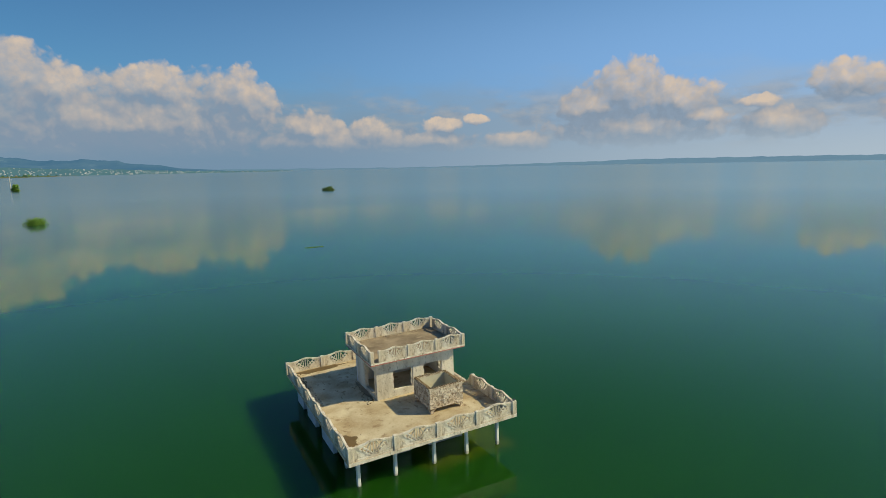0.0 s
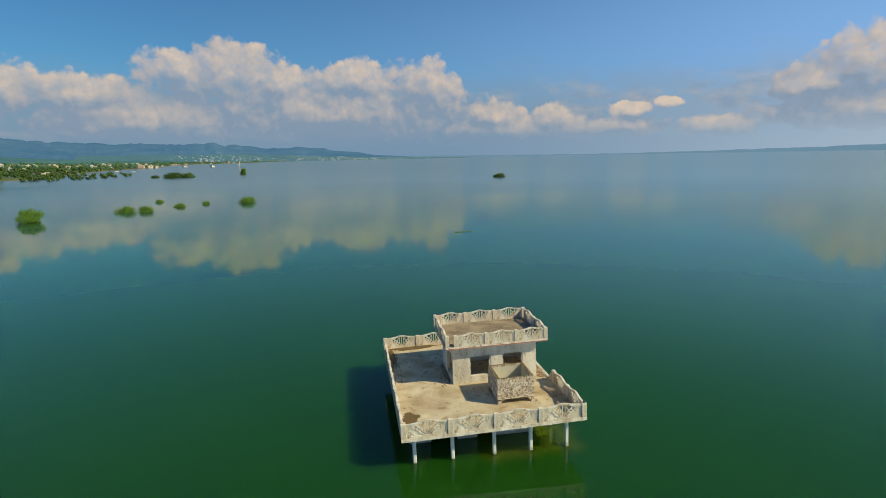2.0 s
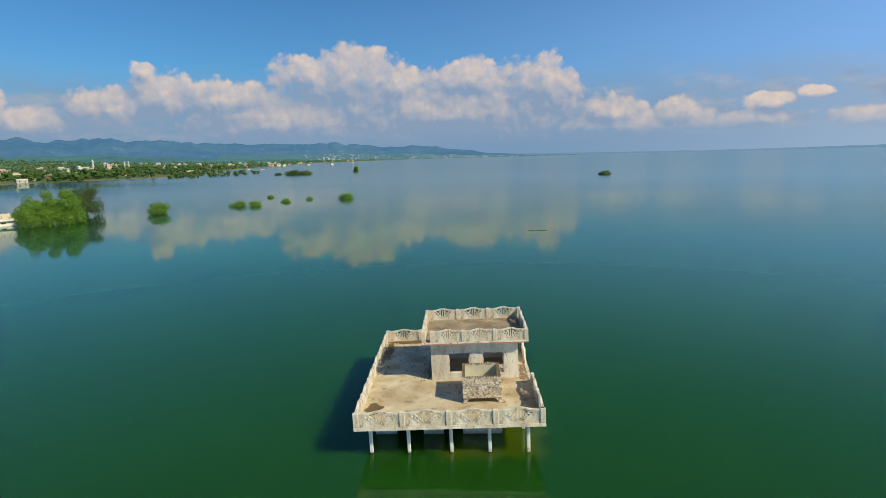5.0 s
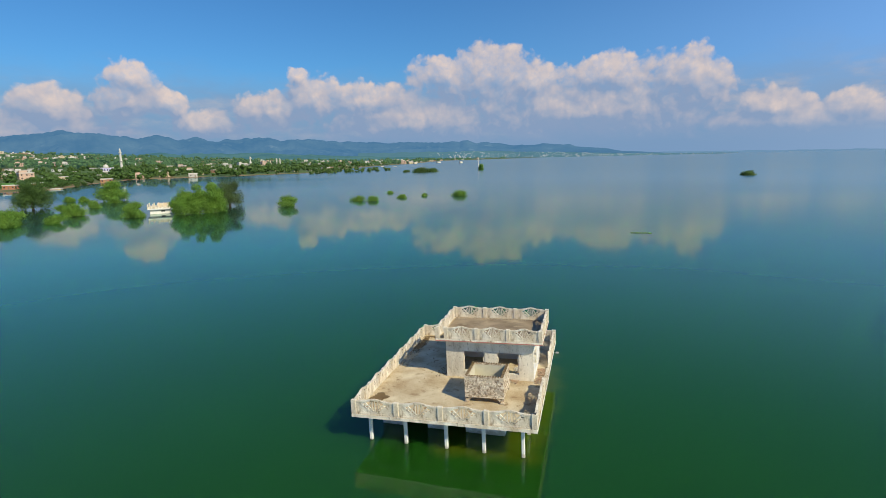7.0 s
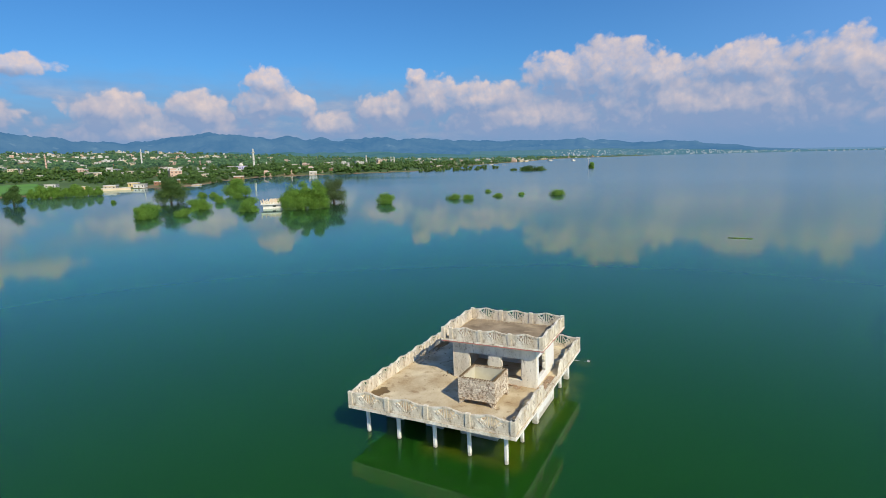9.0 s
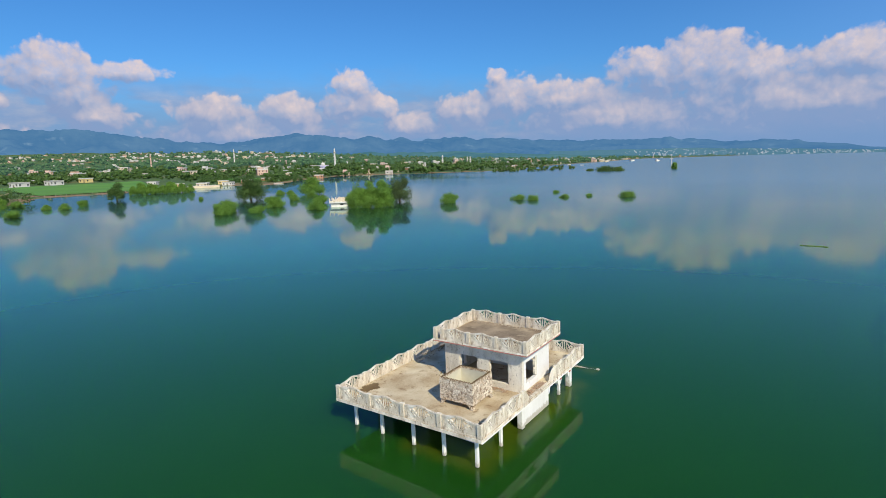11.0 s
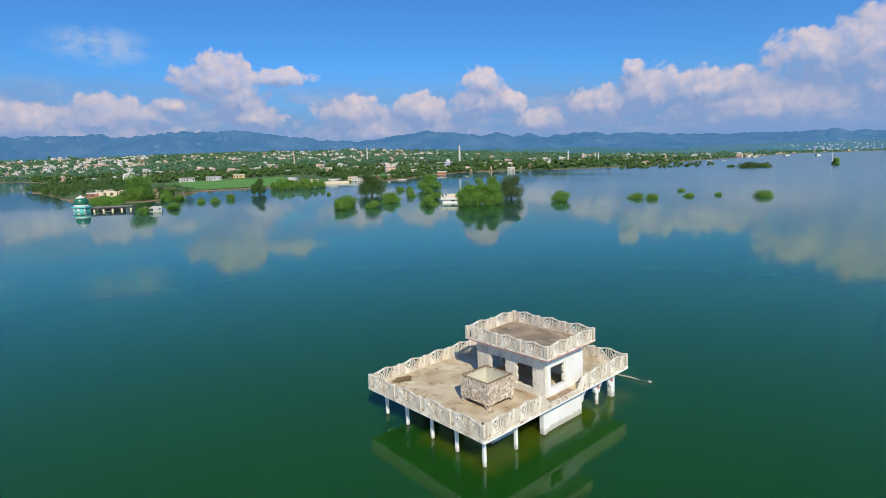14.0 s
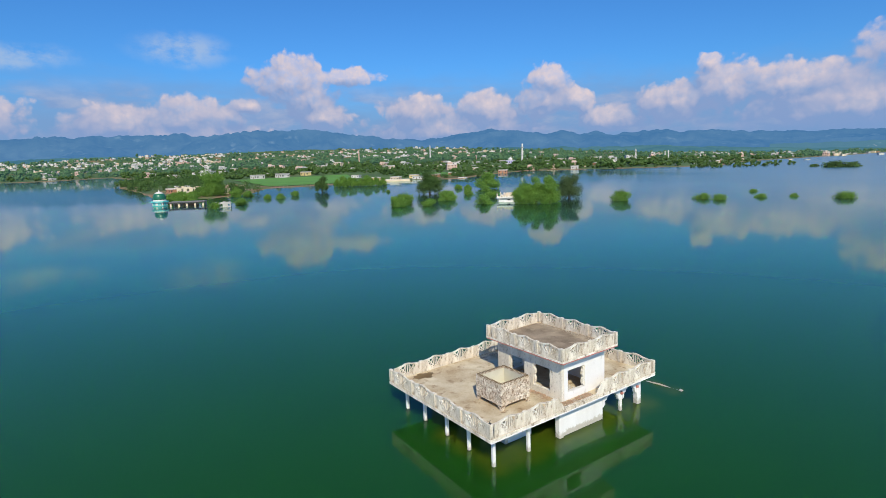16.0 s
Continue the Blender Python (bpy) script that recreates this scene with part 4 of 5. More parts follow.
def mound(label, m, rx, ry, h, mat, seed):
    bm = bmesh.new()
    rows, n = 5, 56
    mid = bm.verts.new((0, 0, h))
    prev = None
    for k in range(1, rows + 1):
        u = k / rows
        ring = []
        for j in range(n):
            a = j * math.tau / n
            w = 1 + 0.45 * noise.fractal(Vector((math.cos(a) * 1.4, math.sin(a) * 1.4, seed)), 0.7, 2.1, 5)
            ring.append(bm.verts.new((rx * u * w * math.cos(a), ry * u * w * math.sin(a), h * (1 - u * u) * (0.8 + 0.4 * noise.noise(Vector((j, k, seed)))) if k < rows else 0.0)))
        for j in range(n):
            if prev is None:
                bm.faces.new((mid, ring[j], ring[(j + 1) % n]))
            else:
                bm.faces.new((prev[j], ring[j], ring[(j + 1) % n], prev[(j + 1) % n]))
        prev = ring
    ob = new("silt_patch", finish("silt_patch", bm, mat, True))
    ob.matrix_basis = m
    return tagged(ob, label, "silt", kind="stuff")


mound("dark leaf litter drifted along the parapet foot", on_house(0.42, 10.4, DECK + 0.003), 0.26, 1.55, 0.035, SILT, 31)
mound("brown silt washed into the terrace corner", on_house(1.9, 11.95, DECK + 0.003), 1.7, 0.26, 0.035, SILT, 32)
mound("thin brown dust swept against the room wall", on_house(3.35, 7.2, DECK + 0.003), 0.14, 1.4, 0.02, DIRT, 33)


mound("damp brown silt heaped in the terrace corner", on_house(0.66, 1.95, DECK + 0.003), 0.42, 0.62, 0.04, SILT, 2)
mound("thin brown silt washed along the parapet", on_house(1.9, D - 0.5, DECK + 0.003), 1.6, 0.3, 0.05, SILT, 6)

pole = thing("fallen_pole", pose(7.0, 14.9, 0, 0, 0, -2), "fallen pale concrete pole half sunk in the water", "pole")
part("shaft", tube(bmesh.new(), [(-1.2, -0.2, -0.35), (0, 0, -0.02), (0.8, 0.12, 0.05), (1.5, 0.3, -0.028), (2.1, 0.42, -0.026)], [0.05, 0.05, 0.05, 0.03, 0.03]), MORTAR, pole)
part("cap", box(bmesh.new(), 1.98, 0.30, -0.25, 2.2, 0.52, 0.07, 0.04), MORTAR, pole, "square end block")


# ---- trees ----
def leaf_arrays(rng, lobes, n, size):
    """Leaf sprays as small diamonds, spread over ellipsoid lobes and thick towards their skin."""
    lobes = np.array(lobes, float)
    weight = (lobes[:, 3] * lobes[:, 4] * lobes[:, 5]) ** 0.75
    pick = rng.choice(len(lobes), n, p=weight / weight.sum())
    way = rng.normal(size=(n, 3))
    way /= np.linalg.norm(way, axis=1)[:, None]
    r = rng.random(n) ** 0.38
    lump = 1 + 0.16 * np.sin(way[:, 0] * 6 + pick) * np.sin(way[:, 1] * 7 + 2 * pick) + 0.12 * np.sin(way[:, 2] * 9 + pick)
    c = lobes[pick, :3] + way * lobes[pick, 3:] * (r * lump)[:, None]
    nor = way + 0.5 * rng.normal(size=(n, 3)) + (0, 0, 0.45)
    nor /= np.linalg.norm(nor, axis=1)[:, None]
    u = np.cross(nor, rng.normal(size=(n, 3)))
    u /= np.linalg.norm(u, axis=1)[:, None] + 1e-9
    v = np.cross(nor, u)
    s = size * rng.uniform(0.55, 1.35, n)[:, None]
    quad = np.stack([c - u * s * 0.75, c - v * s * 0.5, c + u * s * 0.75, c + v * s * 0.5], 1)
    return quad.reshape(-1, 3)


def clump_quads(rng, lobes):
    """Ragged little clumps of leaves, 24 facets each, under the sprays."""
    u = np.array([-1.0, 0.0, 1.0])
    face = [[(u[i], u[j]), (u[i + 1], u[j]), (u[i + 1], u[j + 1]), (u[i], u[j + 1])] for i in range(2) for j in range(2)]
    unit = []
    for axis in range(3):
        for side in (-1.0, 1.0):
            for quad in face:
                unit.append([np.insert(np.array(p), axis, side) for p in quad])
    unit = np.array(unit)
    unit /= np.linalg.norm(unit, axis=2, keepdims=True)
    out = []
    for x, y, z, a, b, c in lobes:
        turn = rng.uniform(0, math.tau)
        grow = 0.86 + 0.22 * np.sin(unit @ rng.normal(0, 3.5, 3) + turn)
        q = unit * grow[..., None] * (a, b, c)
        out.append(np.stack([q[..., 0] * math.cos(turn) - q[..., 1] * math.sin(turn) + x, q[..., 0] * math.sin(turn) + q[..., 1] * math.cos(turn) + y, q[..., 2] + z], -1))
    return np.concatenate(out)


def quads_mesh(name, co, mat):
    n = len(co) // 4
    me = bpy.data.meshes.new(name)
    me.vertices.add(len(co))
    me.vertices.foreach_set("co", np.asarray(co, np.float32).ravel())
    me.loops.add(4 * n)
    me.loops.foreach_set("vertex_index", np.arange(4 * n, dtype=np.int32))
    me.polygons.add(n)
    me.polygons.foreach_set("loop_start", np.arange(0, 4 * n, 4, dtype=np.int32))
    me.update(calc_edges=True)
    me.materials.append(mat)
    return me


def crown_lobes(rng, w, h, low, count):
    """A crown of uneven lobes, w across, from low to h."""
    out = []
    for k in range(count):
        u = (k + 0.5) / count
        a = k * 2.4 + rng.uniform(-0.4, 0.4)
        z = low + (h - low) * (0.16 + 0.68 * rng.random())
        edge = (1 - abs((z - low) / (h - low) - 0.42) * 1.1) * 0.36 * w * math.sqrt(u)
        r = w * rng.uniform(0.15, 0.26)
        out.append((edge * math.cos(a), edge * math.sin(a), min(z, h - r * 0.8), r, r, r * rng.uniform(0.7, 1.0)))
    out.append((0, 0, low + (h - low) * 0.5, w * 0.26, w * 0.26, (h - low) * 0.42))
    return out


def tree_meshes(seed, w, h, low, n, size, mat, lobes=9, stems=5, skirt=0):
    rng = np.random.default_rng(seed)
    shape = crown_lobes(rng, w, h, low, lobes)
    for k in range(skirt):
        a = k * math.tau / skirt + rng.uniform(-0.3, 0.3)
        shape.append((0.30 * w * math.cos(a), 0.30 * w * math.sin(a), h * rng.uniform(0.16, 0.34), w * 0.2, w * 0.2, h * 0.3))
    bm = bmesh.new()
    lean = rng.uniform(-0.06, 0.06, 2) * h
    thick = 0.035 * h + 0.03
    fork = max(low, 0.15 * h)
    tube(bm, [(0, 0, -2.0), (0, 0, 0), (lean[0] * 0.4, lean[1] * 0.4, fork), (lean[0], lean[1], h * 0.72)], [thick * 1.15, thick, thick * 0.75, thick * 0.2], 7)
    for k in range(stems):
        x, y, z = shape[k % len(shape)][:3]
        s = 0.3 + 0.5 * rng.random()
        a = (lean[0] * 0.5, lean[1] * 0.5, fork * s + 0.05)
        tube(bm, [a, (x * 0.5, y * 0.5, (a[2] + z) * 0.5 + 0.1 * h), (x, y, z)], [thick * 0.45, thick * 0.3, thick * 0.08], 5)
    return finish("trunk", bm, BARK), quads_mesh("crown", leaf_arrays(rng, shape, n, size), mat)


def plant(name, label, category, x, y, meshes, turn=0.0, scale=1.0, group="", z=0.0):
    ob = thing(name, pose(x, y, z, 0, 0, turn) @ Matrix.Scale(scale, 4), label, category, group)
    share("trunk", meshes[0], ob, Matrix.Identity(4))
    share("crown", meshes[1], ob, Matrix.Identity(4))
    return ob


FLOODED = "trees standing in the lake"
BUSHES = "drowned bushes"
# The thicket beside the drowned bungalow and its dull neighbour.
for k, (x, y, w, h) in enumerate(((-99.6, 104.8, 7.2, 8.4), (-96.4, 107.4, 7.6, 9.0), (-93.2, 110.2, 7.0, 8.6))):
    plant("tree", "dense bright green tree flooded up to its crown", "tree", x, y, tree_meshes(20 + k, w, h, 0.2, 22000, 0.19, LEAF, 13, 6, 8), 40 * k, 1, FLOODED)
plant("tree", "grey-green open tree with bare stems in water", "tree", -102.0, 128.5, tree_meshes(25, 10.0, 9.4, 0.8, 13000, 0.21, LEAF_DULL, 12, 10, 5), 0, 1, FLOODED)
plant("tree", "dark broad tree rising from the water", "tree", -168.5, 115.5, tree_meshes(26, 13.0, 10.2, 1.0, 15000, 0.25, LEAF_FAR, 12, 7, 6), 0, 1, FLOODED)
plant("tree", "rounded fresh green tree rising from water", "tree", -172.5, 151.0, tree_meshes(27, 13.0, 8.2, 1.0, 14000, 0.24, LEAF, 10, 5, 5), 0, 1, FLOODED)
plant("tree", "leafy tree beside the flooded flat-roofed house", "tree", -245.0, 44.5, tree_meshes(28, 13.5, 12.0, 0.8, 16000, 0.28, LEAF, 12, 7, 6), 0, 1, FLOODED)
plant("tree", "lone tree mirrored in the shallows", "tree", -231.5, 93.0, tree_meshes(29, 8.0, 8.0, 1.6, 7500, 0.25, LEAF_FAR, 9, 5, 3), 0, 1, FLOODED)
row = tree_meshes(30, 7.0, 7.2, 0.4, 8000, 0.24, LEAF, 9, 5, 5)
for k in range(9):
    plant("tree", "shore tree in a flooded row", "tree", -273 + 1.27 * k, 120 + 2.9 * k + 0.8 * (k % 3), row, 70 * k, 0.72 + 0.09 * (k * 7 % 4), FLOODED)
bush = [tree_meshes(40 + k, 6.8, 1.95, -1.2, 6000, 0.155, LEAF, 9, 2) for k in range(3)]
shrub = [tree_meshes(50 + k, 6.2, 3.1, -1.0, 6500, 0.165, LEAF, 9, 3) for k in range(3)]
SPOTS = [(-82.0, 130.0, 1.15, 0), (-66.8, 150.4, 0.95, 1), (-61.4, 150.4, 0.86, 2), (-69.0, 187.5, 0.55, 1), (-55.6, 164.0, 0.66, 0), (-49.6, 172.6, 0.52, 2), (-36.4, 173.6, 1.08, 1),
         (-130.0, 79.5, 1.25, 0), (-117.5, 81.0, 0.85, 1), (-138.5, 104.0, 0.95, 2), (-130.0, 97.0, 1.2, 0), (-146.0, 108.0, 0.9, 1), (-150.0, 122.0, 0.85, 2), (-108.0, 96.2, 1.05, 2),
         (-127.5, 115.0, 1.0, 1), (-123.0, 72.5, 1.2, 0), (-205.5, 57.5, 0.7, 1), (-200.0, 61.0, 0.75, 2), (-213.0, 72.5, 0.8, 0), (-161.0, 141.0, 0.9, 0), (-180.0, 40.0, 0.9, 1), (-214.0, 22.0, 0.9, 2), (-196.7, 110.8, 0.42, 0), (-188.0, 145.3, 0.8, 1), (-182.7, 146.9, 0.7, 2), (-170.5, 28.7, 0.75, 0), (-207.9, 20.5, 1.0, 1)]
rs = random.Random(21)
SPOTS += [(-224 - 6.2 * k + rs.uniform(-3, 3), 26 + 3.2 * k + rs.uniform(-8, 8), rs.uniform(0.8, 1.35), k % 3) for k in range(12)]
SPOTS += [(-235.5, 53.0, 1.2, 0), (-230.0, 56.5, 1.0, 1), (-256.0, 58.0, 1.3, 2), (-243.0, 36.0, 1.1, 0), (-222.0, 31.0, 1.0, 2)]
for k, (x, y, s, v) in enumerate(SPOTS):
    label = "large leafy bush half under water" if s > 1 else "small green bush half under water"
    plant("bush", label, "bush", x, y, (shrub if x < -80 else bush)[v], 53 * k, s, BUSHES)
low = tree_meshes(45, 10.0, 2.2, -0.5, 1500, 0.5, LEAF_FAR, 10, 3)
for x, y, s, t in ((98.0, 331, 1.05, 20), (-151.0, 488, 2.0, 0), (-141.0, 494, 1.6, 60), (-170.0, 500, 0.9, 20)):
    plant("islet_scrub", "low dark green scrub islet in the lake", "islet", x, y, low, t, s, "scrub islets")
weed = leaf_arrays(np.random.default_rng(7), [(-0.9, 0, 0.02, 0.8, 0.35, 0.07), (0.2, 0.1, 0.02, 0.7, 0.3, 0.07), (1.2, -0.1, 0.02, 0.5, 0.25, 0.07), (-1.7, 0.1, 0.02, 0.3, 0.2, 0.05)], 230, 0.13)
ob = new("floating_weed", quads_mesh("floating_weed", weed, LEAF))
ob.matrix_basis = pose(20.0, 79.2, 0.0)
tagged(ob, "flat mat of floating green water weed", "water weed")
tip = tree_meshes(46, 6.5, 5.2, -0.3, 900, 0.6, LEAF, 7, 3)
plant("tree", "leafy tree tip beside a mast far out", "tree", -104.0, 552.0, tip, 0, 1.3, FLOODED)


# ---- shore field ----
FIELD = material("young_crop", (0.11, 0.27, 0.03), (0.075, 0.19, 0.028), 0.95, 0.8, 0.05, 0.8, 0.0)


def build_field(name, label, corners):
    n = 24
    a, b, c, d = (np.array(p, float) for p in corners)
    verts, faces = [], []
    for i in range(n + 1):
        for j in range(n + 1):
            u, v = i / n, j / n
            p = (a * (1 - u) + b * u) * (1 - v) + (d * (1 - u) + c * u) * v
            verts.append((p[0], p[1], float(land_height(p[0], p[1])) + 0.35))
    for i in range(n):
        for j in range(n):
            k = i * (n + 1) + j
            faces.append((k, k + 1, k + n + 2, k + n + 1))
    me = bpy.data.meshes.new(name)
    me.from_pydata(verts, [], faces)
    me.materials.append(FIELD)
    return tagged(new(name, me), label, "field", kind="structure")


FIELDS = [[(-313, 92), (-316, 158), (-440, 205), (-448, 105)], [(-335, 240), (-330, 268), (-420, 300), (-420, 262)], [(-470, 40), (-470, 85), (-560, 88), (-560, 40)]]
for c in FIELDS:
    build_field("grass_field", "bright green young crop field on the shore", c)
post = finish("fence_post", box(bmesh.new(), -0.08, -0.08, 0, 0.08, 0.08, 1.0, 0.02), MORTAR)
for k in range(26):
    x, y = -307.5 - 0.02 * k, 92 + 2.5 * k
    ob = new("fence_post", post)
    ob.matrix_basis = pose(x, y, float(land_height(x, y)) - 0.1)
    tagged(ob, "short pale fence post beside the field", "fence post", "field fence")


# ---- houses round the lake ----
WHITE = material("town_white", (0.66, 0.63, 0.59), (0.46, 0.43, 0.39), 0.85, 0.8, 0.15, 0.6, 0.0)
CREAM = material("town_cream", (0.66, 0.54, 0.38), (0.50, 0.40, 0.28), 0.85, 0.8, 0.15, 0.6, 0.0)
PINK = material("town_pink", (0.62, 0.42, 0.33), (0.48, 0.33, 0.26), 0.85, 0.8, 0.15, 0.6, 0.0)
GREY = material("town_grey", (0.46, 0.44, 0.40), (0.34, 0.32, 0.29), 0.9, 0.8, 0.15, 0.6, 0.0)
BRICKY = material("town_brick", (0.42, 0.20, 0.11), (0.32, 0.17, 0.10), 0.9, 0.8, 0.15, 0.6, 0.0)
SLATE = material("dark_roof_concrete", (0.20, 0.19, 0.18), (0.11, 0.10, 0.09), 0.9, 1.5, 0.4, 0.7, 0.1)
YELLOW = material("town_yellow", (0.70, 0.53, 0.22), (0.58, 0.44, 0.20), 0.85, 0.8, 0.15, 0.6, 0.0)
TEAL = material("turquoise_paint", (0.10, 0.45, 0.42), (0.08, 0.36, 0.36), 0.5, 2, 0.5, 0.6, 0.05)
GREEN_TILE = material("green_dome_paint", (0.02, 0.14, 0.075), (0.015, 0.10, 0.06), 0.35, 2, 0.5, 0.6, 0.05)
LILAC = material("lilac_paint", (0.50, 0.47, 0.72), (0.42, 0.40, 0.60), 0.7, 2, 0.3, 0.6, 0.0)


def house_kind(w, d, storeys, wall, seed, setback=False):
    """A flat-roofed house as (name, mesh) parts: walls, roof with kerb, door, windows with sunshades."""
    r = random.Random(seed)
    h = 3.2 * storeys
    out = []
    bm = box(bmesh.new(), -w / 2, -d / 2, -1.5, w / 2, d / 2, h)
    if setback:
        box(bm, -w * 0.45, -d * 0.45, h + 0.01, w * 0.05, d * 0.2, h + 2.7)
    out.append(("wall", finish("wall", bm, wall), Matrix.Identity(4)))
    bm = bmesh.new()
    for a in ((-w / 2 - 0.3, -d / 2 - 0.3, h + 0.01, w / 2 + 0.3, -d / 2 - 0.1, h + 0.75), (-w / 2 - 0.3, d / 2 + 0.1, h + 0.01, w / 2 + 0.3, d / 2 + 0.3, h + 0.75),
              (-w / 2 - 0.3, -d / 2 - 0.09, h + 0.01, -w / 2 - 0.1, d / 2 + 0.09, h + 0.75), (w / 2 + 0.1, -d / 2 - 0.09, h + 0.01, w / 2 + 0.3, d / 2 + 0.09, h + 0.75)):
        box(bm, *a)
    out.append(("roof_kerb", finish("roof_kerb", bm, WHITE if wall is not WHITE else GREY), Matrix.Identity(4)))
    pane = finish("window", box(box(bmesh.new(), -0.6, -0.05, -0.65, 0.6, 0.03, 0.65), -0.8, -0.45, 0.72, 0.8, 0.03, 0.82), DARK)
    for s in range(storeys):
        n = max(2, int(w / 3.2))
        for k in range(n):
            x = -w / 2 + (k + 0.5) * w / n
            z = 3.2 * s + 1.7
            if s == 0 and k == n // 2:
                continue
            out.append(("window", pane, pose(x, -d / 2 - 0.01, z)))
            if k % 2 == 0:
                out.append(("window", pane, pose(w / 2 + 0.01, -d / 2 + (k + 0.5) * d / n, z, 0, 0, 90)))
    door = finish("door", box(bmesh.new(), -0.6, -0.05, 0, 0.6, 0.03, 2.2), STEEL)
    x = -w / 2 + (max(2, int(w / 3.2)) // 2 + 0.5) * w / max(2, int(w / 3.2))
    out.append(("door", door, pose(x, -d / 2 - 0.01, 0)))
    return out


def put_house(parts, label, x, y, turn, z=None, scale=1.0, group="houses along the shore"):
    z = float(land_height(x, y)) if z is None else z
    ob = thing("house", pose(x, y, z, 0, 0, turn) @ Matrix.Scale(scale, 4), label, "house", group)
    for name, me, m in parts:
        share(name, me, ob, m)
    return ob


KINDS = [(house_kind(11, 9, 1, WHITE, 1), "white single-storey flat-roofed house among trees"), (house_kind(12, 10, 2, WHITE, 2, True), "white two-storey flat-roofed house among trees"),
         (house_kind(10, 8, 1, CREAM, 3), "cream single-storey house among trees"), (house_kind(13, 9, 2, CREAM, 4), "cream two-storey house with a flat roof"),
         (house_kind(12, 10, 2, PINK, 5, True), "pink plastered two-storey house with roof room"), (house_kind(9, 8, 1, GREY, 6), "grey bare concrete single-storey house"),
         (house_kind(10, 8, 1, BRICKY, 7), "red brick single-storey house"), (house_kind(9, 7, 1, YELLOW, 8), "yellow ochre single-storey house")]
NEAR_HOUSES = [(-246, 62, 0, -2.6, 0, 0.35), (-300, 36, 6, None, 10, 0.61), (-322, 45, 2, None, 30, 0.68), (-318, 186, 2, None, 40, 0.68), (-330, 176, 7, None, 30, 0.61),
               (-318, 205, 0, None, 35, 0.61), (-338, 214, 7, None, 40, 0.68), (-456, 128, 0, None, 15, 0.9), (-462, 152, 0, None, 15, 0.9), (-472, 178, 7, None, 15, 0.9), (-390, 190, 0, None, 40, 0.61),
               (-335, 232, 6, None, 30, 0.68), (-352, 262, 6, None, 40, 0.68), (-300, 233, 7, -1.6, 35, 0.6), (-365, 330, 6, None, 40, 0.82), (-412, 412, 4, None, 45, 0.61), (-322, 548, 2, None, 50, 0.54), (-345, 620, 0, None, 50, 0.54),
               (-410, 1225, 3, None, 40, 0.84), (-386, 1185, 2, 0.1, 55, 0.81), (-358, 1283, 0, 0.0, 50, 0.81), (-276, 1180, 1, -1.0, 45, 0.56), (-332, 843, 2, -0.9, 50, 0.50), (-298, 812, 0, -1.2, 40, 0.50),
               (-528, 1500, 1, None, 35, 0.93), (-505, 1420, 0, None, 35, 0.87), (-452, 1330, 4, None, 35, 0.81), (-440, 1120, 2, None, 40, 0.68), (-470, 1180, 1, None, 40, 0.74), (-420, 1010, 2, None, 40, 0.62)]
for x, y, k, z, t, s in NEAR_HOUSES:
    put_house(*KINDS[k], x, y, t, z, s)

# Town and hillside, thinly ordered in quarters: azimuth range, distance range, number.
rt = random.Random(11)
taken = []
QUARTERS = [(-92, -78, 700, 1300, 28), (-80, -66, 560, 1200, 30), (-68, -50, 560, 1200, 40), (-52, -38, 560, 1200, 34), (-40, -24, 700, 1300, 28), (-26, -13, 1100, 2000, 24)]
FAR_QUARTERS = [(-93, -77, 1150, 2250, 460), (-78, -50, 1200, 2300, 330), (-50, -26, 1200, 2300, 130), (-30, -16, 1500, 2300, 45), (-26, -3, 2000, 3400, 36)]


def town_spots(rows, room, close=False):
    for a0, a1, r0, r1, count in rows:
        done = 0
        for _ in range(count * 8):
            a, r = radians(rt.uniform(a0, a1)), r0 * (r1 / r0) ** rt.random()
            x, y = r * math.sin(a), r * math.cos(a)
            if close and done and rt.random() < 0.72:          # most houses stand in a row with the last one
                x, y = taken[-1][0] + rt.uniform(-26, 26), taken[-1][1] + rt.uniform(-26, 26)
            if land_height(x, y) < 0.35 or any((x - p) ** 2 + (y - q) ** 2 < room ** 2 for p, q in taken):
                continue
            taken.append((x, y))
            yield x, y, r
            done += 1
            if done == count:
                break


for x, y, r in town_spots(QUARTERS, 22):
    put_house(*KINDS[rt.choice((0, 1, 0, 2, 3, 4, 5, 2, 6))], x, y, rt.uniform(0, 70), None, rt.uniform(0.6, 0.95), "houses of the lake town")


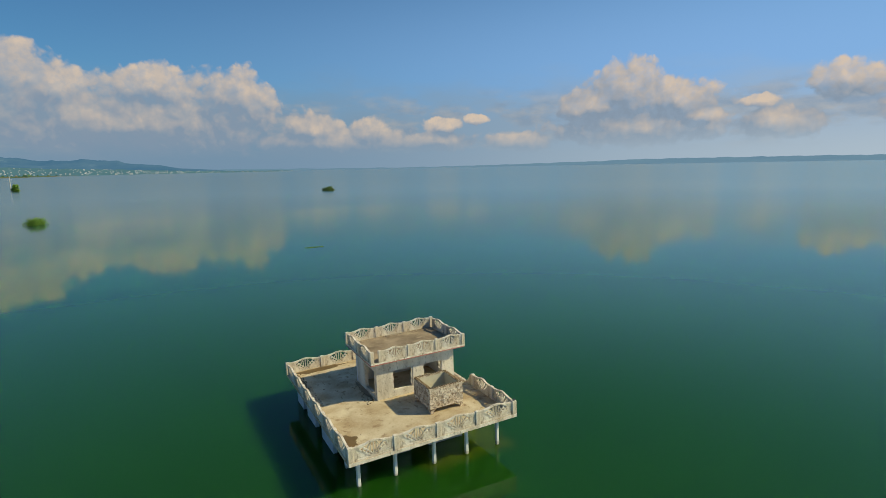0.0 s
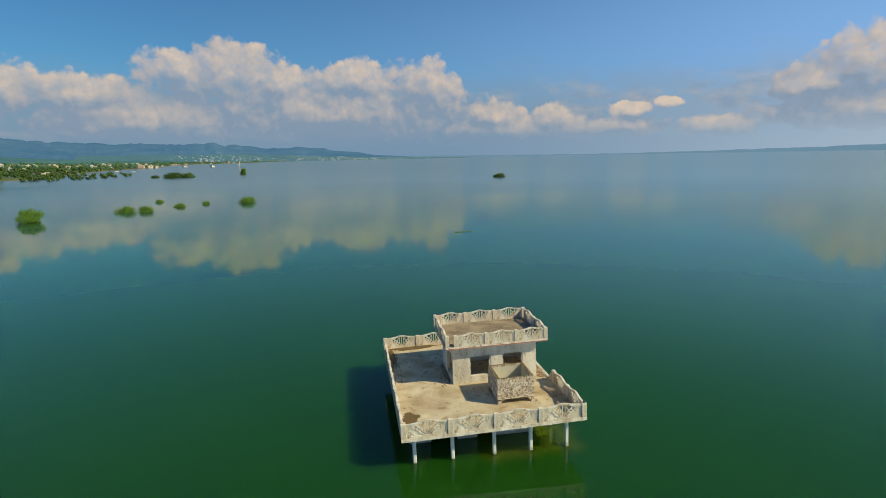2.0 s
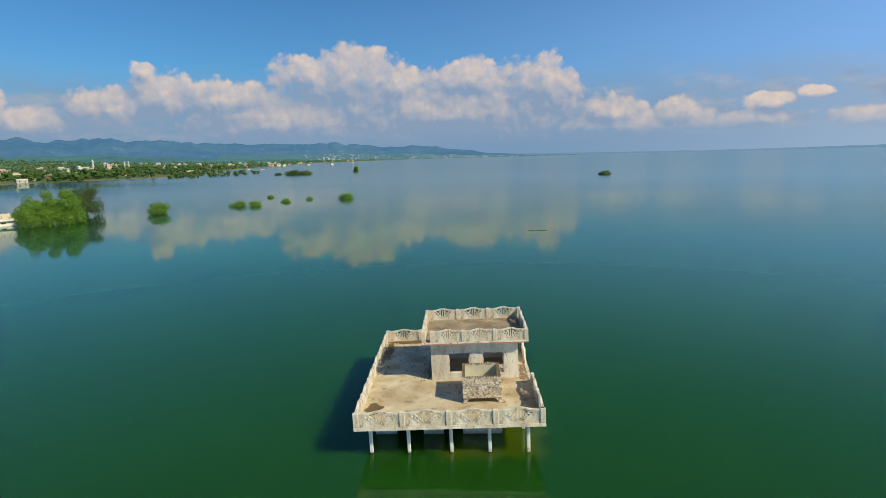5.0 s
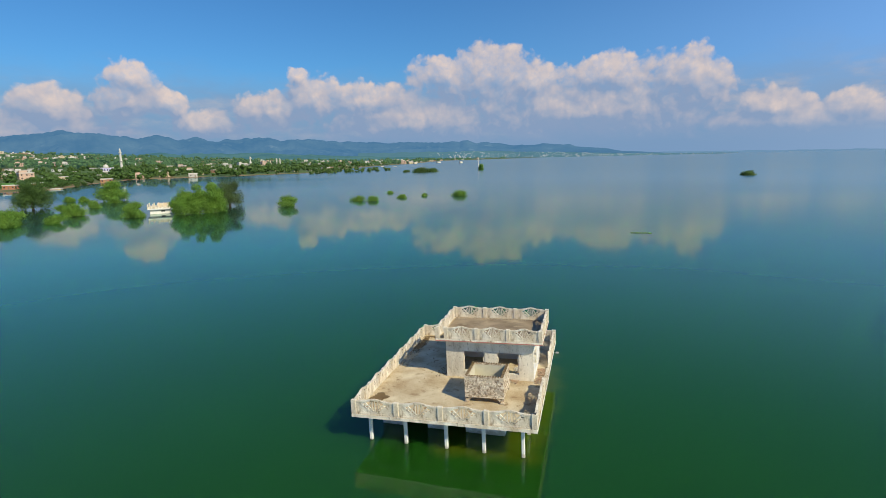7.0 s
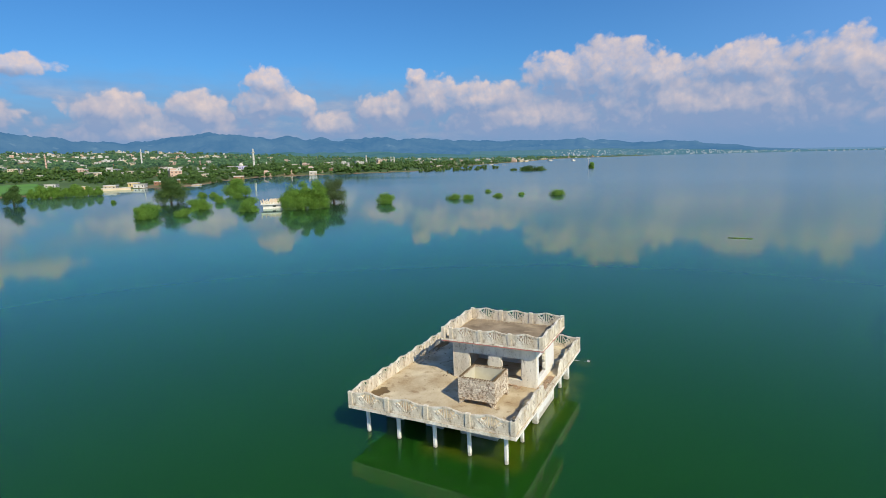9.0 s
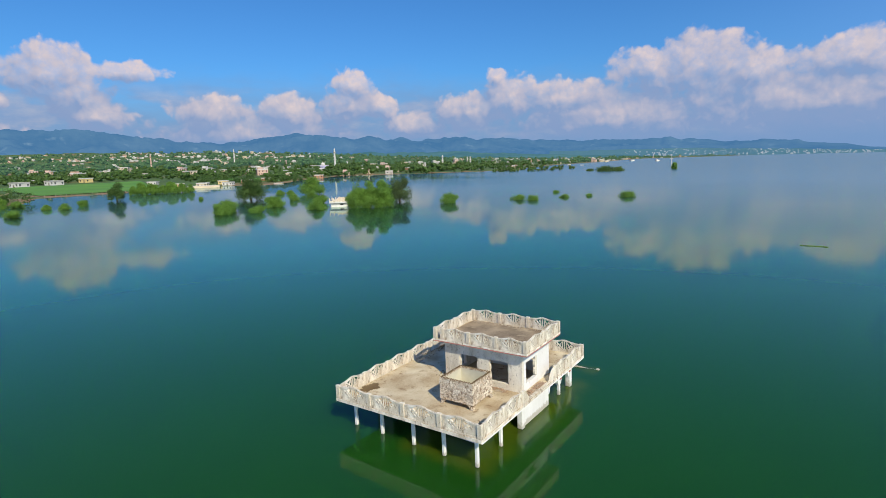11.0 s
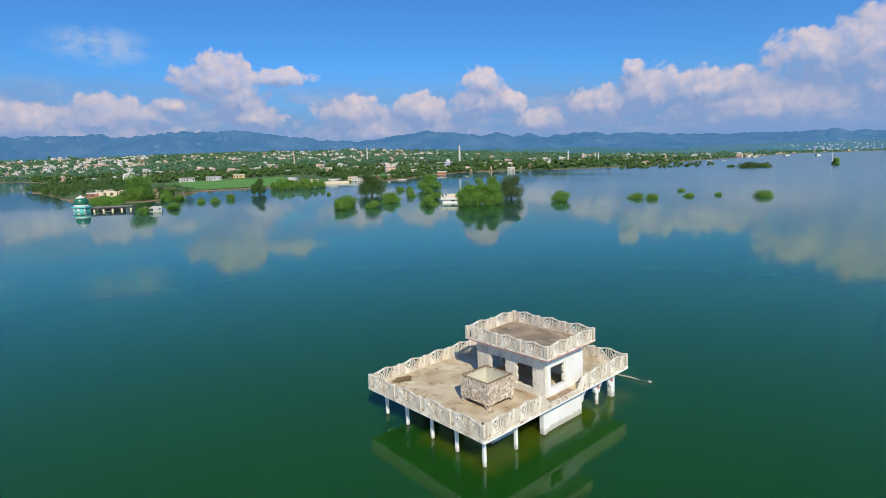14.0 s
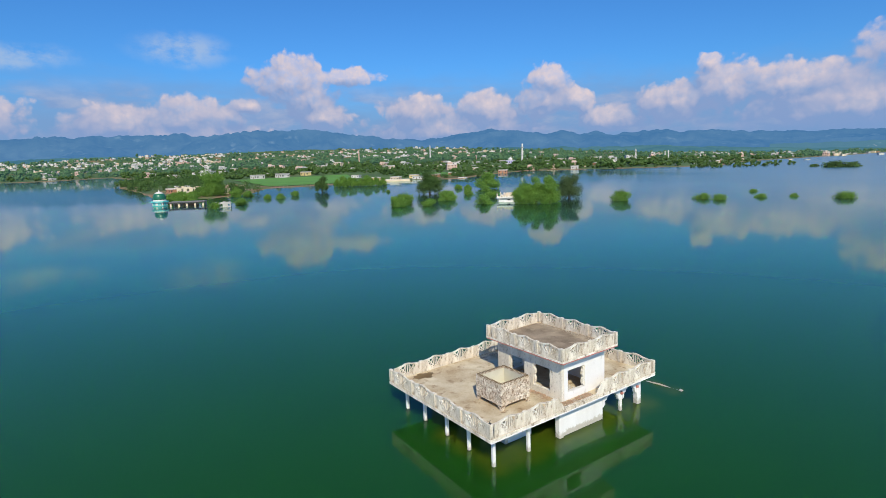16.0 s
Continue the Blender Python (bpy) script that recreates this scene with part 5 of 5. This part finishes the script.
def build_far_town():
    """Houses too far off to count, one mass of walls and one of openings."""
    walls, gaps = {}, bmesh.new()
    for x, y, r in town_spots(FAR_QUARTERS, 12, True):
        mat = rt.choice((WHITE, WHITE, CREAM, PINK, WHITE, GREY))
        bm = walls.setdefault(mat.name, (mat, bmesh.new()))[1]
        m = pose(x, y, float(land_height(x, y)), 0, 0, rt.uniform(0, 70))
        w, d, h = rt.uniform(6, 11), rt.uniform(5, 7), rt.choice((2.6, 2.8, 3.0, 4.6))
        for target, rows in ((bm, [(-w / 2, -d / 2, -2, w / 2, d / 2, h), (-w * 0.4, -d * 0.3, h + 0.01, -w * 0.1, d * 0.2, h + rt.choice((0.3, 0.4, 2.2)))]),
                             (gaps, [(-w / 2 + (k + 0.3) * w / 3, -d / 2 - 0.08, 1.2 + 3.2 * s, -w / 2 + (k + 0.75) * w / 3, -d / 2 + 0.05, 2.5 + 3.2 * s) for k in range(3) for s in range(1 if h < 5 else 2)])):
            for row in rows:
                n = len(target.verts)
                box(target, *row)
                target.verts.ensure_lookup_table()
                for v in target.verts[n:]:
                    v.co = m @ v.co
    for k, (mat, bm) in enumerate(walls.values()):
        tagged(new("far_town", finish("far_town", bm, mat)), "crowded small flat-roofed houses on the far slope", "town", kind="stuff")
    tagged(new("far_town_windows", finish("far_town_windows", gaps, DARK)), "dark window openings of the far town", "town", kind="stuff")


build_far_town()


# House walls with a weak glow that imitates the haze across the lake.
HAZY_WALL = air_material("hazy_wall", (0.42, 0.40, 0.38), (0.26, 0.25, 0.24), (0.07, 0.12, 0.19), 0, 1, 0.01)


def build_far_shore_town():
    """Pale houses along the foot of the hills across the lake."""
    bm = bmesh.new()
    for k in range(300):
        a = rt.uniform(-17, 13) if k % 2 else rt.uniform(-14, 3)
        r = rt.uniform(2980, 3180)
        crest = 14.4 + 3190 * math.tan(radians(np.interp(a, [q[0] for q in LOW_ROWS], [q[1] for q in LOW_ROWS])))
        z = max(crest * ((r - 2910) / 280) ** 1.25, 0.5)
        x, y = r * math.sin(radians(a)), r * math.cos(radians(a))
        w, h = rt.uniform(2.5, 6.5), rt.uniform(0.6, 2.0)
        box(bm, x - w / 2, y - 5, z - 8, x + w / 2, y + 5, z + h)
        box(bm, x - w / 5, y - 3, z + h + 0.01, x + w / 4, y + 3, z + h + 0.9)
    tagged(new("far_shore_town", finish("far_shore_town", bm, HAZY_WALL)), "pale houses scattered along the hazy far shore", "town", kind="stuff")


build_far_shore_town()


# ---- ruins at the water's edge ----
def ruin_wall(w, h, n, seed):
    """A roofless wall: piers, sills and a lintel band with a broken top."""
    r = random.Random(seed)
    bm, cell = bmesh.new(), w / n
    for k in range(n):
        box(bm, -w / 2 + k * cell, -0.15, -1.5, -w / 2 + (k + 0.58) * cell, 0.15, h * 0.7)
        box(bm, -w / 2 + (k + 0.58) * cell + 0.002, -0.14, -1.5, -w / 2 + (k + 1) * cell - 0.002, 0.14, h * r.choice((0.02, 0.3, 0.3)))
    pts = [(-w / 2, h * 0.7 + 0.003), (w / 2, h * 0.7 + 0.003)]
    for k in range(2 * n, -1, -1):
        pts.append((-w / 2 + k * cell / 2, h * (0.86 + r.uniform(-0.1, 0.14))))
    return prism(bm, pts, -0.16, 0.16)


def build_ruin(label, x, y, turn, w, d, h, n, mat, seed, z=None):
    z = float(land_height(x, y)) if z is None else z
    ob = thing("ruined_house", pose(x, y, z, 0, 0, turn), label, "ruin", "ruins at the water's edge")
    for k, (px, py, rz, run) in enumerate(((0, -d / 2, 0, w), (0, d / 2, 0, w), (-w / 2 - 0.17, 0, 90, d), (w / 2 + 0.17, 0, 90, d))):
        share("wall", finish("wall", ruin_wall(run, h, n if run == w else max(2, n // 2), seed + k), mat), ob, pose(px, py, 0, 0, 0, rz))
    part("roof_slab", box(bmesh.new(), -w / 2, -d / 2 + 0.2, h * 0.72, -w * 0.1, d / 2 - 0.2, h * 0.72 + 0.2), GREY, ob, "sagging remains of the roof slab")


build_ruin("roofless cream walls of a ruined shore house", -284, 44, 62, 15, 7, 3.6, 5, CREAM, 1)
build_ruin("roofless pinkish walls of a ruined house by the water", -292, 67, 55, 9, 6, 3.4, 3, PINK, 5)
build_ruin("low cream ruin standing in the shallows", -262, 54, 60, 4, 3.5, 3.4, 2, CREAM, 9, -0.2)
build_ruin("grey shed walls drowned almost to the top", -175.5, 32.4, 70, 4.6, 3.2, 2.3, 2, GREY, 13, -0.5)


def build_pavilion():
    ob = thing("drowned_shed", pose(-195.0, 24.6, -0.75, 0, 0, 66), "open shed with a dark concrete roof slab, flooded to mid-height", "shed")
    part("roof", box(bmesh.new(), -6.2, -2.6, 2.05, 6.2, 2.6, 2.35, 0.04), SLATE, ob)
    part("roof_edge", box(bmesh.new(), -6.3, -2.75, 1.85, 6.3, -2.62, 2.2, 0.02), DARK, ob, "dark strip along the roof edge")
    pillar = finish("pillar", box(bmesh.new(), -0.3, -0.25, -2, 0.3, 0.25, 2.04, 0.03), CREAM)
    for k in range(5):
        for y in (-2.1, 2.1):
            share("pillar", pillar, ob, pose(-5.6 + 2.8 * k, y, 0))
    part("back_wall", box(bmesh.new(), -5.9, 2.36, -2, 3.0, 2.56, 2.04), CREAM, ob)
    part("low_wall", box(bmesh.new(), -2.6, -2.2, -2, 0.4, -2.0, 0.8), CREAM, ob)


build_pavilion()
bank = thing("embankment_wall", pose(-309.0, 181.0, 0, 0, 0, 65), "long pale masonry embankment at the waterline", "wall")
part("wall", box(bmesh.new(), -9.5, -0.6, -1.5, 9.5, 0.6, 1.3, 0.08), CREAM, bank)
part("coping", box(bmesh.new(), -9.7, -0.75, 1.302, 9.7, 0.75, 1.55, 0.05), WHITE, bank)


# ---- the drowned bungalow, the shrine, the minarets ----
def build_bungalow():
    ob = thing("bungalow", pose(-109.6, 108.4, -0.35, 0, 0, 40) @ Matrix.Scale(1.0, 4), "white bungalow drowned to its roof, ornate white parapet", "house")
    part("wall", box(bmesh.new(), -3.4, -3.0, -3, 3.4, 3.0, 1.55), LIMEWASH, ob)
    part("roof", box(bmesh.new(), -4.0, -3.6, 1.552, 4.0, 3.6, 1.9, 0.03), LIMEWASH, ob)
    urn = bmesh.new()
    tube(urn, [(0, 0, 0), (0, 0, 0.25), (0, 0, 0.5), (0, 0, 0.85), (0, 0, 1.15), (0, 0, 1.35)], [0.2, 0.11, 0.2, 0.23, 0.1, 0.04], 8)
    urn = finish("urn", urn, PANEL, True)
    for k in range(7):
        for y in (-3.4, 3.4):
            share("urn", urn, ob, pose(-3.8 + 7.6 * k / 6, y, 1.9))
    for y in (-3.55, 3.35):
        part("parapet", box(bmesh.new(), -3.9, y, 1.902, 3.9, y + 0.2, 2.35, 0.02), PANEL, ob)
    part("roof_room", box(bmesh.new(), -1.6, 0.2, 1.903, 1.6, 2.6, 3.1, 0.03), CREAM, ob, "cream roof room")
    part("vent", box(bmesh.new(), -0.5, -3.03, 0.9, 0.5, -2.99, 1.3), DARK, ob, "dark vent opening")


build_bungalow()


def build_shrine():
    ob = thing("shrine", pose(-203.1, 16.2, 0, 0, 0, 10) @ Matrix.Scale(0.94, 4), "small domed shrine, green dome over turquoise walls, flooded", "shrine")

    def drum(name, r0, r1, z0, z1, mat, n=8, label=""):
        bm = bmesh.new()
        tube(bm, [(0, 0, z0), (0, 0, z1)], [r0, r1], n)
        return part(name, bm, mat, ob, label)

    drum("wall", 2.9, 2.9, -2.5, 1.5, WHITE)
    drum("band", 3.05, 3.05, -0.4, 0.28, TEAL, 8, "turquoise base band")
    drum("eave", 3.5, 3.4, 1.503, 1.95, TEAL, 8, "turquoise eave ring")
    drum("neck", 2.5, 2.4, 1.953, 2.5, WHITE, 16)
    bm = bmesh.new()
    prof = [(2.3, 2.5), (2.4, 2.9), (2.38, 3.6), (2.2, 4.3), (1.85, 4.75), (1.4, 5.0)]
    tube(bm, [(0, 0, z) for _, z in prof], [r for r, _ in prof], 20)
    part("dome", bm, GREEN_TILE, ob, "dark green dome", True)
    bm = bmesh.new()
    prof = [(1.75, 4.9), (1.5, 5.15), (0.8, 5.5), (0.25, 5.75), (0.1, 6.1), (0.03, 6.5)]
    tube(bm, [(0, 0, z) for _, z in prof], [r for r, _ in prof], 12)
    part("finial", bm, WHITE, ob, "white cap and finial", True)
    for k in range(8):
        a = (k + 0.5) * math.tau / 8
        share("wall_panel", finish("wall_panel", box(bmesh.new(), -0.62, -0.04, 0.4, 0.62, 0.04, 1.3), TEAL), ob, pose(2.71 * math.sin(a), 2.71 * math.cos(a), 0, 0, 0, -math.degrees(a)))
    for k in range(4):
        a = k * math.tau / 4
        share("door", finish("door", box(bmesh.new(), -0.5, -0.04, -0.5, 0.5, 0.04, 1.2), DARK), ob, pose(2.72 * math.sin(a), 2.72 * math.cos(a), 0, 0, 0, -math.degrees(a)))


build_shrine()


def minaret(x, y, h, r, mat, label, base=None):
    z = float(land_height(x, y)) if base is None else base
    ob = thing("minaret", pose(x, y, z), label, "minaret")
    bm = bmesh.new()
    tube(bm, [(0, 0, -1), (0, 0, h * 0.5), (0, 0, h * 0.78)], [r * 1.15, r, r * 0.9], 10)
    part("shaft", bm, mat, ob)
    for z in (0.42, 0.78):
        bm = bmesh.new()
        tube(bm, [(0, 0, h * z + 0.01), (0, 0, h * z + 0.5), (0, 0, h * z + 1.3)], [r, r * 1.7, r * 1.7], 10)
        part("balcony", bm, mat, ob)
    bm = bmesh.new()
    tube(bm, [(0, 0, h * 0.78 + 1.31), (0, 0, h * 0.9), (0, 0, h * 0.93), (0, 0, h * 0.97), (0, 0, h)], [r * 0.7, r * 0.7, r * 0.85, r * 0.4, 0.08], 10)
    part("lantern", bm, mat, ob)


minaret(-585, 562, 30, 1.35, WHITE, "tall white mosque minaret above the trees")
minaret(-686, 341, 24, 0.85, PINK, "slender brown minaret above the town")
minaret(-905, 610, 30, 1.2, WHITE, "white minaret far off in the town")
minaret(-560, 900, 15, 1.0, WHITE, "white minaret far off by the shore")
minaret(-570, 905, 14, 1.0, WHITE, "white minaret far off by the shore")
minaret(-500, 720, 18, 1.2, WHITE, "white minaret near the lake shore")

mosque = thing("mosque", pose(-598, 550, float(land_height(-598, 550)) - 0.5, 0, 0, 45) @ Matrix.Scale(0.62, 4), "lilac and white mosque with a grey dome", "mosque")
part("hall", box(bmesh.new(), -14, -9, -1, 14, 9, 7.5, 0.1), LILAC, mosque)
part("cornice", box(bmesh.new(), -14.4, -9.4, 7.51, 14.4, 9.4, 8.4, 0.1), WHITE, mosque)
bm = bmesh.new()
prof = [(4.5, 8.41), (5.0, 10), (4.6, 12), (3.2, 13.8), (1.2, 14.8), (0.1, 15.6)]
tube(bm, [(0, 0, z) for _, z in prof], [r for r, _ in prof], 20)
part("dome", bm, WHITE, mosque, "", True)
for k in range(6):
    part("window", box(bmesh.new(), -11.5 + 4.6 * k - 0.9, -9.06, 2, -11.5 + 4.6 * k + 0.9, -8.98, 5.5), DARK, mosque)

mast = thing("mast", pose(-108, 556, 0), "thin white mast standing in the lake", "mast")
part("pole", tube(bmesh.new(), [(0, 0, -2), (0, 0, 13)], [0.35, 0.18], 8), WHITE, mast)
part("crossbar", box(bmesh.new(), -1.6, -0.1, 9.5, 1.6, 0.1, 9.9), WHITE, mast)


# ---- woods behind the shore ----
LEAF_HAZE = leaf_material("hazed_wood_leaf", (0.14, 0.25, 0.06), (0.06, 0.13, 0.035))
# Faint bluish emission on the leaves imitates haze before the distant trees.
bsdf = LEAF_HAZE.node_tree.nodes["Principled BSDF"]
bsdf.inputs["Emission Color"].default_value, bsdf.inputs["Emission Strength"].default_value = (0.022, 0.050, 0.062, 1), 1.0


def build_woods(name, label, picks, seed, near, mat):
    """Many tree crowns as one mass of leaf sprays."""
    rng = np.random.default_rng(seed)
    chunks = []
    houses = np.array(taken + [(h[0], h[1]) for h in NEAR_HOUSES])
    for a0, a1, r0, r1, n, lo, hi, quads, size in picks:
        a = np.radians(rng.uniform(a0, a1, n))
        r = r0 * (r1 / r0) ** rng.random(n)
        x, y = r * np.sin(a), r * np.cos(a)
        z = land_height(x, y)
        keep = z > near
        for c, room in zip(FIELDS, (-30, 2, 2)):
            keep &= signed_distance(x, y, c) < room
        z = np.maximum(z, -0.6)
        for x0, y0, z0, s in zip(x[keep], y[keep], z[keep], rng.uniform(lo, hi, keep.sum())):
            gap = np.hypot(houses[:, 0] - x0, houses[:, 1] - y0)
            side = gap.min()
            if side < 8 + 0.4 * s:
                continue
            s *= 1 + 0.25 * math.sin(x0 * 0.013) * math.sin(y0 * 0.017)
            h = s * rng.uniform(0.8, 1.3)
            lobes = [(x0 + rng.uniform(-0.4, 0.4) * s, y0 + rng.uniform(-0.4, 0.4) * s, z0 + h * rng.uniform(0.35, 0.75), s * 0.42, s * 0.42, h * 0.32) for _ in range(4)]
            lobes.append((x0, y0, z0 + h * 0.3, s * 0.45, s * 0.45, h * 0.35))
            far_off = math.hypot(x0, y0) > 480
            if far_off:
                chunks.append(clump_quads(rng, [(a, b, c, d * 0.74, e * 0.74, f * 0.74) for a, b, c, d, e, f in lobes[1:]]).reshape(-1, 3))
            chunks.append(leaf_arrays(rng, lobes, quads * 2 // 3 if far_off else quads, size * 0.66))
    ob = new(name, quads_mesh(name, np.concatenate(chunks), mat))
    return tagged(ob, label, "woods", kind="stuff")


build_woods("shore_woods", "green trees and scrub along the lake shore", [(-92, -81, 300, 520, 130, 2.5, 5.5, 260, 0.65), (-81, -40, 250, 520, 430, 2.6, 6.0, 260, 0.65), (-46, -20, 420, 950, 430, 2.6, 6.0, 90, 0.9)], 4, -0.4, LEAF_FAR)
build_woods("drowned_scrub", "low scrub standing in the shallows", [(-29, -20, 540, 760, 110, 2.0, 4.5, 60, 0.8), (-34, -24, 700, 1100, 90, 2.5, 5.0, 50, 1.0)], 12, -5.0, LEAF_FAR)
build_woods("town_woods", "trees between the houses of the town", [(-100, -40, 400, 950, 1500, 4.0, 7.5, 90, 0.95), (-48, -20, 500, 1300, 500, 4, 8.5, 60, 1.2)], 5, 0.3, LEAF_FAR)
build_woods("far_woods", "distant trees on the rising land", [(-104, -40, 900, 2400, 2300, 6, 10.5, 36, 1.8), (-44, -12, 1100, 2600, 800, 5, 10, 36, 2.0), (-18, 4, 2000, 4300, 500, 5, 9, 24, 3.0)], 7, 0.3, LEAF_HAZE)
